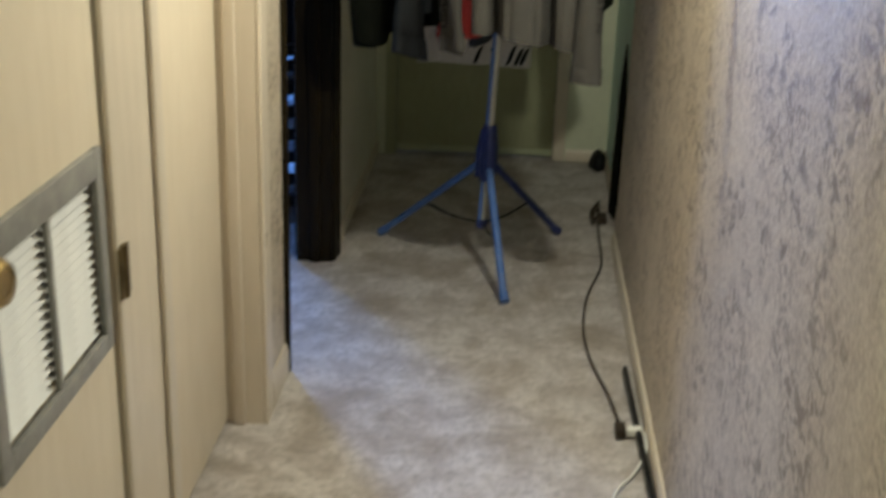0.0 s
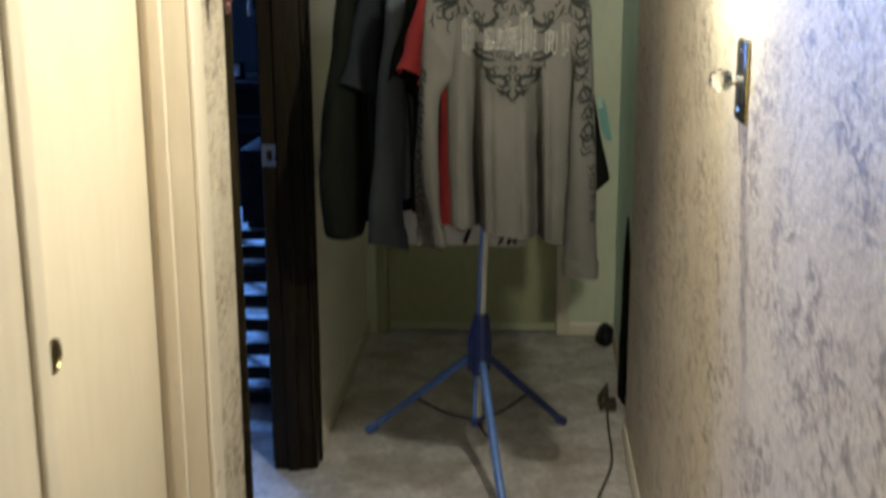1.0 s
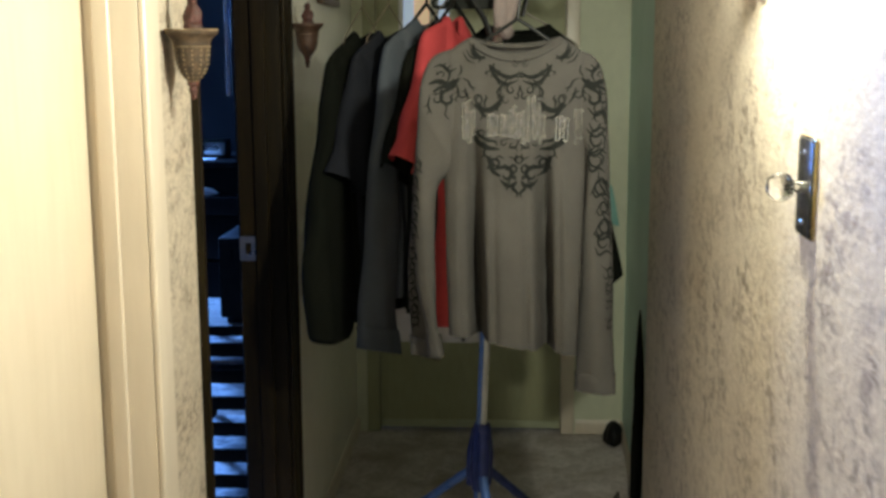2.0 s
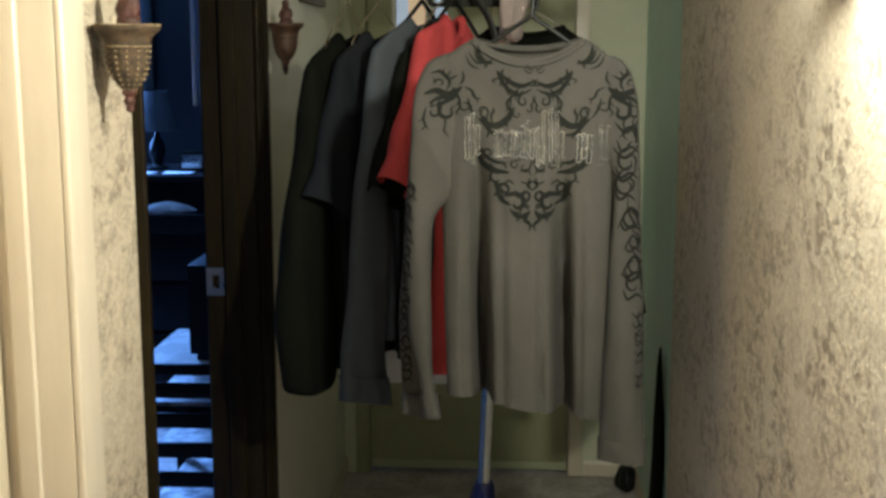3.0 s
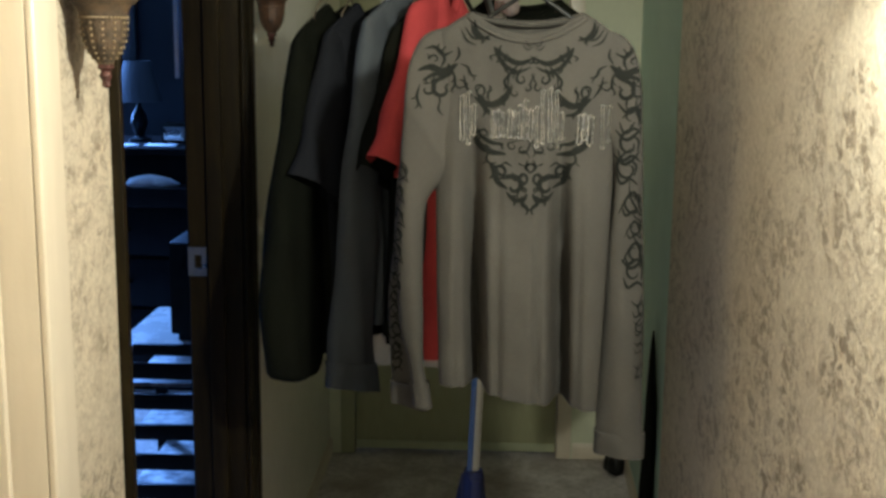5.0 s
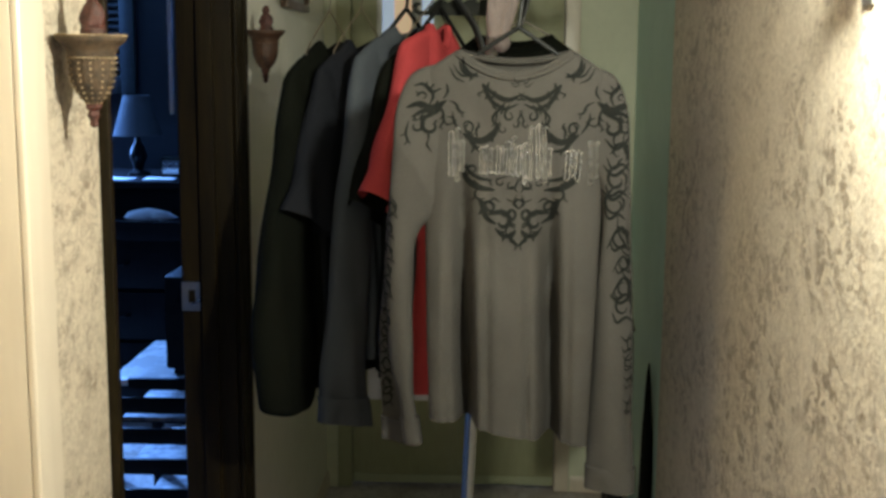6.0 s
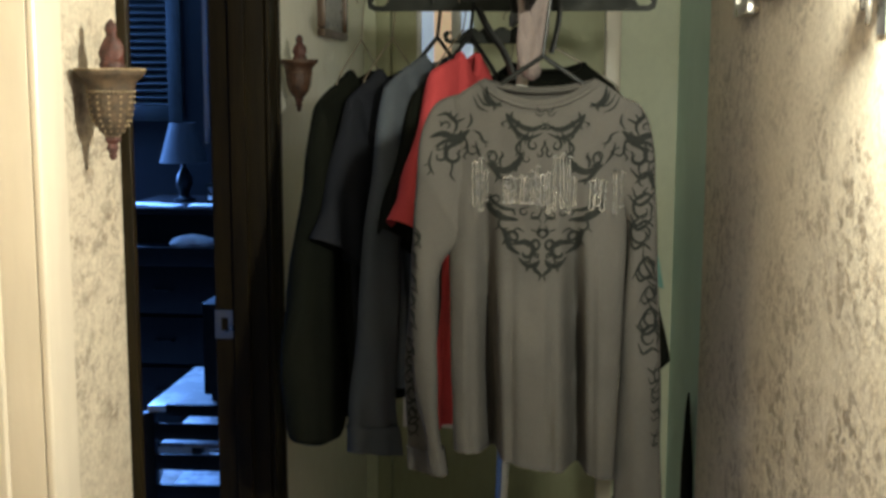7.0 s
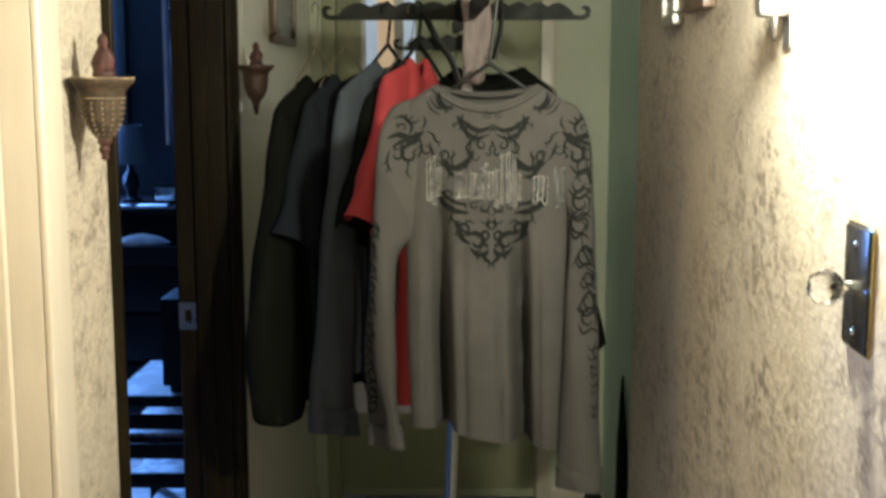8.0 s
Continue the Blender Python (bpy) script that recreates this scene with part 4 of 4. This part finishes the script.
# ---- wall brackets with figurines ----
def bracket(place, label, plaster, beads):
    ob = thing("wall_bracket", label, "wall shelf", place, "ornate wall brackets")
    part("shelf", lathe([(0.0330, 0.062), (0.0335, 0.066), (0.0370, 0.074), (0.0440, 0.080), (0.0475, 0.083), (0.0485, 0.086), (0.0480, 0.0895), (0.0020, 0.0900)], 48, wobble=lambda a, z: 1 + (0.018 * math.sin(24 * a) if z > 0.078 else 0.008 * math.sin(16 * a))), plaster, ob)
    part("bowl", lathe([(0.0085, 0.0), (0.0150, 0.006), (0.0235, 0.018), (0.0290, 0.032), (0.0310, 0.046), (0.0312, 0.056), (0.0320, 0.0605)], 48, wobble=lambda a, z: 1 + 0.045 * abs(math.cos(6 * a)) - 0.02), plaster, ob)
    bm = bmesh.new()
    ball = [(0.0100, 0.002), (0.0165, 0.008), (0.0220, 0.015), (0.0258, 0.022), (0.0285, 0.030), (0.0302, 0.038), (0.0312, 0.046), (0.0318, 0.054)]
    for a in range(0, 360, 30):
        for r, z in ball:
            bmesh.ops.create_icosphere(bm, subdivisions=1, radius=0.0019, matrix=Matrix.Translation((1.02 * r * math.cos(radians(a + 15)), 1.02 * r * math.sin(radians(a + 15)), z)))
    for a in range(0, 360, 9):
        bmesh.ops.create_icosphere(bm, subdivisions=1, radius=0.0019, matrix=Matrix.Translation((0.0330 * math.cos(radians(a)), 0.0330 * math.sin(radians(a)), 0.0605)))
    part("beading", bm, beads, ob, "rows of small gilded beads")
    bm = bmesh.new()
    for a in range(0, 360, 6):
        bmesh.ops.create_icosphere(bm, subdivisions=1, radius=0.0021, matrix=Matrix.Translation((0.0478 * math.cos(radians(a)), 0.0478 * math.sin(radians(a)), 0.0895)))
    part("rim_beading", bm, beads, ob)
    part("finial", lathe([(0.0020, -0.031), (0.0060, -0.027), (0.0048, -0.022), (0.0085, -0.015), (0.0065, -0.009), (0.0112, -0.004), (0.0100, 0.0)], 20, wobble=lambda a, z: 1 + 0.10 * math.sin(5 * a + 200 * z)), TERRACOTTA, ob, "red clay drop finial")
    return ob


bracket(pose(LEFT + 0.0465, 2.940, 1.4275) @ Matrix.Diagonal((0.91, 0.91, 0.965, 1)), "ornate gilt plaster wall bracket on the papered strip", ANTIQUE, BEADGOLD)
bracket(pose(LEFT + 0.0465, 4.095, 1.4635) @ Matrix.Diagonal((0.91, 0.91, 0.965, 1)), "ornate red-brown plaster wall bracket beyond the dark doorway", RUSSET, RUSSET)


def figurine(place, label, h):
    prof = [(0.0155, 0), (0.0165, 0.005), (0.0150, 0.009), (0.0120, 0.012), (0.0135, 0.022), (0.0125, 0.032), (0.0105, 0.040), (0.0070, 0.045), (0.0065, 0.049), (0.0085, 0.055), (0.0075, 0.062), (0.0050, 0.066), (0.0010, 0.070)]
    bm = lathe([(r, z * h / 0.07) for r, z in prof], 28, wobble=lambda a, z: 1 + (0.20 * math.sin(2 * a + 70 * z) + 0.10 * math.sin(5 * a - 160 * z) if z > 0.010 else 0.0))
    ob = new("figurine", finish("figurine", bm, TERRACOTTA, 60))
    ob.matrix_basis = place
    return tagged(ob, label, "figurine", "small clay figurines")


figurine(pose(LEFT + 0.0495, 2.940, 1.5155), "small red glazed clay figurine on the gilt bracket", 0.062)
figurine(pose(LEFT + 0.0495, 4.095, 1.5505), "small dark red clay figurine on the brown bracket", 0.056)


# ---- pictures ----
def picture(place, w, h, label, frame_mat, face_mat, rim=0.022):
    """A framed picture whose face looks along local -y, its bottom at z 0."""
    ob = thing("framed_picture", label, "picture", place, "pictures on the walls")
    bm = bmesh.new()
    for lo, hi in (((-w / 2, -0.022, 0), (w / 2, 0, rim)), ((-w / 2, -0.022, h - rim), (w / 2, 0, h)), ((-w / 2, -0.022, rim + 0.0005), (-w / 2 + rim, 0, h - rim - 0.0005)), ((w / 2 - rim, -0.022, rim + 0.0005), (w / 2, 0, h - rim - 0.0005))):
        bm_box(bm, lo, hi, 0.005, 2)
    part("picture_frame", bm, frame_mat, ob)
    part("print", boxed((-w / 2 + rim, -0.010, rim), (w / 2 - rim, -0.004, h - rim)), face_mat, ob)
    return ob


picture(pose(LEFT, 4.735, 1.622, 0, 0, 90), 0.36, 0.40, "small walnut-framed print on the off-white wall", FRAMEWOOD, CANVAS)
picture(pose(right_x(3.60), 3.60, 1.617, 0, 0, -90 + SLANT), 0.17, 0.34, "narrow framed print on the papered hallway wall", SILVERFRAME, CANVAS)
picture(pose(right_x(3.29), 3.29, 1.628, 0, 0, -90 + SLANT), 0.19, 0.30, "walnut-framed print on the papered hallway wall", FRAMEWOOD, CANVAS)

# ---- switch plate with a crystal knob ----
plate = thing("hook_plate", "black lacquered wall plate with a crystal ball knob", "wall hook", pose(right_x(2.39), 2.39, 1.315, 0, 0, -90 + SLANT))
part("backplate", boxed((-0.036, -0.007, -0.058), (0.036, 0, 0.058), 0.003), BLACKPLATE, plate)
part("edge", boxed((-0.039, -0.004, -0.061), (0.039, -0.0005, 0.061), 0.0015), BRASS, plate, "thin brass rim")
part("stem", tube([(0, -0.006, 0), (0, -0.018, 0)], 0.007, 12), CHROME, plate)
bm = bmesh.new()
bmesh.ops.create_icosphere(bm, subdivisions=2, radius=0.018, matrix=Matrix.Translation((0, -0.034, 0)))
part("knob", bm, GLASS, plate, "faceted crystal knob", smooth=0)
for z in (-0.042, 0.042):
    part("screw", lathe([(0.004, 0), (0.004, 0.001), (0.002, 0.002)], 10), CHROME, plate, m=pose(0, -0.007, z, 90, 0, 0))

# ---- iron hook and the sconce over the plate ----
hook = thing("wall_hook", "polished metal double hook on the papered wall", "wall hook", pose(right_x(2.712), 2.712, 1.566, 0, 0, -90 + SLANT) @ Matrix.Scale(0.62, 4))
part("backplate", boxed((-0.030, -0.006, -0.03), (0.030, 0, 0.11), 0.003), STEEL, hook)
part("hook_block", boxed((-0.026, -0.062, 0.030), (0.026, -0.0065, 0.085), 0.010), STEEL, hook, "rounded polished block")
for dx, dz in ((0.0, 0.0), (-0.040, 0.026)):
    part("prong", tube([(0.014 + dx, -0.030, 0.040 + dz), (0.030 + dx, -0.034, 0.000 + dz), (0.046 + dx, -0.038, -0.014 + dz), (0.060 + dx, -0.042, 0.004 + dz), (0.067 + dx, -0.046, 0.044 + dz)], lambda t: 0.0066 * (1 - 0.85 * t), 10, steps=6), BLACKPLATE, hook, "dark pointed prong")

sconce = thing("wall_sconce", "brass wall sconce with a down-facing warm bulb", "wall lamp", pose(right_x(2.50), 2.50, 1.83, 0, 0, -90 + SLANT))
part("backplate", lathe([(0.05, 0), (0.05, 0.006), (0.03, 0.014), (0.01, 0.016)], 24), BRASS, sconce, m=pose(0, 0, 0, 90, 0, 0))
part("arm", tube([(0, -0.012, 0), (0, -0.045, 0.022), (0, -0.070, 0.010), (0, -0.075, -0.04)], 0.006, 10, steps=5), BRASS, sconce)
part("cup", lathe([(0.020, -0.03), (0.024, -0.02), (0.020, 0.0), (0.008, 0.006)], 18), BRASS, sconce, m=pose(0, -0.075, -0.045))

# ---- things along the skirting ----
tagged(new("extension_cable", finish("extension_cable", tube([(0.345, 4.50, 0.012), (0.335, 4.30, 0.006), (0.330, 4.12, 0.006), (0.316, 3.98, 0.006), (0.255, 3.72, 0.006), (0.228, 3.45, 0.006), (0.238, 3.24, 0.006), (0.268, 3.05, 0.006), (0.285, 2.86, 0.012)], 0.0038, 8, steps=8), BROWNBLACK)), "dark brown cable lying on the carpet", "cable")
plug = thing("plug_adapter", "dark plug joined to a white plug on the carpet", "plug")
part("socket", boxed((0.268, 2.815, 0.004), (0.294, 2.862, 0.030), 0.006), BROWNBLACK, plug)
part("white_plug", boxed((0.2945, 2.822, 0.006), (0.335, 2.848, 0.028), 0.006), WHITEPLASTIC, plug, "white plastic plug")
tagged(new("white_cable", finish("white_cable", tube([(0.334, 2.835, 0.016), (0.338, 2.80, 0.02), (0.330, 2.73, 0.012), (0.290, 2.64, 0.006), (0.245, 2.56, 0.006), (0.225, 2.40, 0.006)], 0.004, 8, steps=8), WHITEPLASTIC)), "white cable trailing along the carpet", "cable")
tagged(new("floor_strip", finish("floor_strip", boxed((0.318, 2.40, 0.0), (0.331, 3.19, 0.026), 0.004), BLACKPLASTIC)), "dark plastic strip lying against the baseboard", "cable cover")
strip = thing("power_strip", "brown-black power adapter with tangled cord by the wall", "power adapter")
part("adapter", boxed((0.340, 4.47, 0.002), (0.378, 4.53, 0.034), 0.008), BROWNBLACK, strip)
for k in range(4):
    part("cord_loop", tube([(0.352, 4.53, 0.025), (0.322 + 0.010 * k, 4.55 + 0.02 * k, 0.035 + 0.006 * k), (0.320, 4.50 - 0.015 * k, 0.010), (0.345, 4.48, 0.035)], 0.0030, 8, steps=6), BROWNBLACK, strip)
bag = thing("black_bag", "tall slumped black bag leaning on the pale teal wall", "bag")


def slump(a, z):
    return 1 + 0.16 * math.sin(3 * a + 9 * z) + 0.08 * math.sin(7 * a - 15 * z)


part("bag_body", lathe([(0.030, 0.0), (0.034, 0.03), (0.034, 0.18), (0.031, 0.34), (0.025, 0.46), (0.017, 0.57), (0.010, 0.63), (0.004, 0.66)], 28, wobble=slump), CHARCOAL, bag, m=pose(0.410, 4.60, 0.004) @ Matrix.Diagonal((0.46, 2.2, 1, 1)), smooth=80)
tagged(new("black_pouch", finish("black_pouch", lathe([(0.03, 0.0), (0.055, 0.012), (0.06, 0.05), (0.045, 0.09), (0.014, 0.115)], 24, wobble=slump), BLACKPLASTIC, 80)), "small shiny black pouch on the carpet by the corner", "pouch").matrix_basis = pose(0.395, 5.23, 0.0) @ Matrix.Diagonal((0.6, 0.8, 0.8, 1))

ribbon = thing("paper_bag", "flat pale teal paper bag hanging on the end wall", "paper bag")
sheet = prism([(0.345, 0.990), (0.366, 1.002), (0.383, 0.970), (0.398, 0.900), (0.412, 0.822), (0.384, 0.830), (0.362, 0.900)], 0.008)
part("sheet", sheet, TEALPLASTIC, ribbon, m=pose(0, END - 0.010, 0))
part("fold", prism([(0.345, 0.990), (0.366, 1.002), (0.372, 0.960), (0.356, 0.950)], 0.004), TEAL, ribbon, "paler folded corner", m=pose(0, END - 0.0165, 0))

panel = thing("glazed_panel", "panel in pale blue and peach strips given a glow, on the door", "glass panel")
for x0, x1, mat, text in ((-0.420, -0.403, TOPBOARD, "white glossy bar"), (-0.402, -0.363, PALEBLUE, "pale blue strip with added glow"), (-0.362, -0.306, PEACH, "peach strip with added glow"),
                          (-0.305, -0.272, TOPBOARD, "white glossy bar"), (-0.271, -0.232, PALEBLUE, "pale blue strip with added glow")):
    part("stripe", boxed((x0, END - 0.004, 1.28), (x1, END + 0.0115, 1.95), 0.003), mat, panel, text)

white_cut = Cut(0.855, 0.185, 0.200, 0.205, 0.035, [(0.02, 34, 0.05)], 15.0, 0.07, drop=0.070, bend=1.0)
white = garment("white_t_shirt", "white cotton t-shirt with black markings behind the other clothes", white_cut, WHITECLOTH, both([(a * 0.95 - 0.03, b, c - 0.03, d) for a, b, c, d in t_sleeve]), pose(-0.150, 4.44, 1.455, 0, 0, 3), band=0.009)
on_white = cloth_front(white)
for x, z, t in ((0.010, -0.820, 60), (0.075, -0.830, 120), (0.130, -0.815, 62), (0.155, -0.825, 60), (0.175, -0.825, 58)):
    bm = bmesh.new()
    stroke(bm, [(x + 0.040 * math.cos(radians(t)) * k, z + 0.040 * math.sin(radians(t)) * k + 0.008 * math.sin(3 * k)) for k in (-1, -0.5, 0, 0.5, 1)], 0.008, on_white)
    part("marking", bm, INK, white, "black brush-like marking")
hanger("tan coated wire hanger holding the white t-shirt", WIRE, pose(-0.082, 4.44, 1.680, 0, 0, 3), 0.14, 0.0020, 0.150)

# ---- strike plate ----
strike = thing("strike_plate", "dull steel strike plate on the dark wooden jamb", "strike plate", pose(0.006, 0, 0))
bm = bmesh.new()
for lo, hi in (((BACK - 0.002, 3.938, 0.938), (BACK + 0.012, 3.9408, 1.002)), ((BACK + 0.028, 3.938, 0.938), (BACK + 0.038, 3.9408, 1.002)), ((BACK + 0.0125, 3.938, 0.938), (BACK + 0.0275, 3.9408, 0.956)), ((BACK + 0.0125, 3.938, 0.985), (BACK + 0.0275, 3.9408, 1.002))):
    bm_box(bm, lo, hi)
part("plate", bm, STEEL, strike)

# ---- bedroom seen through the doorway ----
chest_ob = thing("dresser", "tall black-brown wooden dresser with a cluttered top", "dresser", pose(0.075, 0, 0.09))
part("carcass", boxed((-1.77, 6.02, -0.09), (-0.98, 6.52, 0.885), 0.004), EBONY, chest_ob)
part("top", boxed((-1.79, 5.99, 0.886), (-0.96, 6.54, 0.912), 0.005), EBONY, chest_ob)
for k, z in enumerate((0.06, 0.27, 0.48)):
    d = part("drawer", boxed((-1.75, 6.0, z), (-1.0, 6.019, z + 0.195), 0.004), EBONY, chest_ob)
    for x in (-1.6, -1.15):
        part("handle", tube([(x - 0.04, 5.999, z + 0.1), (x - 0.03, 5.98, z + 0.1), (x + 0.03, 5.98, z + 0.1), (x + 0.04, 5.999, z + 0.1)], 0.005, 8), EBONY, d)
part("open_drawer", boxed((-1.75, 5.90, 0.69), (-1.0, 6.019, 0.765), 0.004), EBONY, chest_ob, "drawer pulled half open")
tagged(new("cloth", finish("cloth", lathe([(0.14, 0.0), (0.15, 0.012), (0.11, 0.035), (0.06, 0.045), (0.01, 0.052)], 28, wobble=lambda a, z: 1 + 0.3 * math.sin(2 * a + 1) + 0.15 * math.sin(5 * a + 60 * z)), WHITECLOTH, 80)), "crumpled white cloth on the open drawer", "cloth").matrix_basis = pose(-1.385, 5.965, 0.855) @ Matrix.Diagonal((0.55, 0.3, 0.9, 1))
tlamp = thing("table_lamp", "table lamp with a grey cone shade and dark base", "lamp", pose(-1.515, 6.28, 1.002))
part("base", lathe([(0.045, 0), (0.047, 0.01), (0.02, 0.022), (0.024, 0.045), (0.036, 0.075), (0.030, 0.11), (0.012, 0.14), (0.010, 0.165)], 24), BLACKPLASTIC, tlamp, "glazed dark base")
bm = lathe([(0.102, 0.0), (0.100, 0.002), (0.055, 0.165), (0.053, 0.167), (0.052, 0.165), (0.096, 0.004)], 32)
part("shade", bm, SHADECLOTH, tlamp, "grey linen cone shade", pose(0, 0, 0.165))
radio = thing("clock_radio", "small grey clock radio on the dresser", "clock", pose(0.06, 0, 0.09))
part("case", boxed((-1.455, 6.18, 0.912), (-1.34, 6.26, 0.995), 0.008), GREYPLASTIC, radio)
part("face", boxed((-1.445, 6.177, 0.925), (-1.35, 6.1795, 0.982), 0.001), STEEL, radio, "pale display face")
for x, y, r in ((-1.70, 6.10, 8), (-1.60, 6.06, -12), (-1.44, 6.08, 4)):
    ob = tagged(new("paper_sheet", finish("paper_sheet", boxed((-0.06, -0.045, 0), (0.06, 0.045, 0.006), 0.001), PAPER)), "loose white papers lying on the dresser top", "paper", "papers on the dresser")
    ob.matrix_basis = pose(x + 0.07, y, 1.002, 0, 0, r)

shutter = thing("louvred_shutter", "grey-green louvred shutter on the navy wall", "shutter", pose(-0.045, 0, 0.085))
bm = bmesh.new()
for lo, hi in (((-2.05, 6.58, 1.245), (-1.99, 6.619, 2.2)), ((-1.63, 6.58, 1.245), (-1.565, 6.619, 2.2)), ((-1.9895, 6.58, 1.245), (-1.6305, 6.619, 1.31)), ((-1.9895, 6.58, 2.13), (-1.6305, 6.619, 2.2))):
    bm_box(bm, lo, hi, 0.004)
part("shutter_frame", bm, SHUTTER, shutter)
lou = finish("louvre", bm_box(bmesh.new(), (-0.179, -0.017, -0.003), (0.179, 0.017, 0.003)), SHUTTER)
for k in range(26):
    o = new("louvre", lou)
    o.parent, o.matrix_basis = shutter, pose(-1.81, 6.600, 1.325 + 0.031 * k, 35, 0, 0)

# white strip imitates a bright line of daylight; the board behind it is made up
mirror = thing("wall_mirror", "dark board whose white strip stands in for a line of daylight", "mirror")
part("edge", boxed((-0.7745, 4.104, 1.36), (-0.7665, 4.116, 2.1), 0.002), TOPBOARD, mirror, "white strip in place of a bright daylight line")
part("panel", boxed((-0.762, 4.12, 1.36), (-0.734, 4.60, 2.1), 0.003), EBONY, mirror)

unit = thing("slatted_rack", "dark slatted rack with a white board top", "rack", pose(0.044, 0.05, 0.008))
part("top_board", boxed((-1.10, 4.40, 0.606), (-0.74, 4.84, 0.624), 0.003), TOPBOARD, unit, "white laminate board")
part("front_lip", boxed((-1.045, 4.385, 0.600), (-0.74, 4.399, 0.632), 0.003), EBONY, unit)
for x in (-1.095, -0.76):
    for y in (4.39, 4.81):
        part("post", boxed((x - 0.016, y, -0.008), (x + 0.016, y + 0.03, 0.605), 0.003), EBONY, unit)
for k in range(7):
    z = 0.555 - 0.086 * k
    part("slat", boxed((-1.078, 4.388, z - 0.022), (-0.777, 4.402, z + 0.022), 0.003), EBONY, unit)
for k in range(4):
    z = 0.50 - 0.15 * k
    part("shelf", boxed((-1.075, 4.425, z), (-0.78, 4.80, z + 0.012), 0.002), PATTERNED, unit, "pale blotched shelf lining")
tvset = thing("small_television", "black small television standing on the white board", "television", pose(0.044, 0.05, 0.008))
part("screen_case", boxed((-0.955, 4.44, 0.645), (-0.790, 4.78, 0.90), 0.008), BLACKPLASTIC, tvset)
part("stand", boxed((-0.940, 4.46, 0.6245), (-0.805, 4.76, 0.6445), 0.004), BLACKPLASTIC, tvset)
pil = thing("patterned_cushion", "dark patterned cushion slumped on the bedroom floor", "cushion")
part("cover", lathe([(0.10, 0.0), (0.17, 0.04), (0.19, 0.11), (0.15, 0.19), (0.05, 0.23)], 28, wobble=lambda a, z: 1 + 0.12 * math.sin(4 * a + 1)), PATTERNED, pil, m=pose(-1.55, 5.35, 0.0), smooth=80)
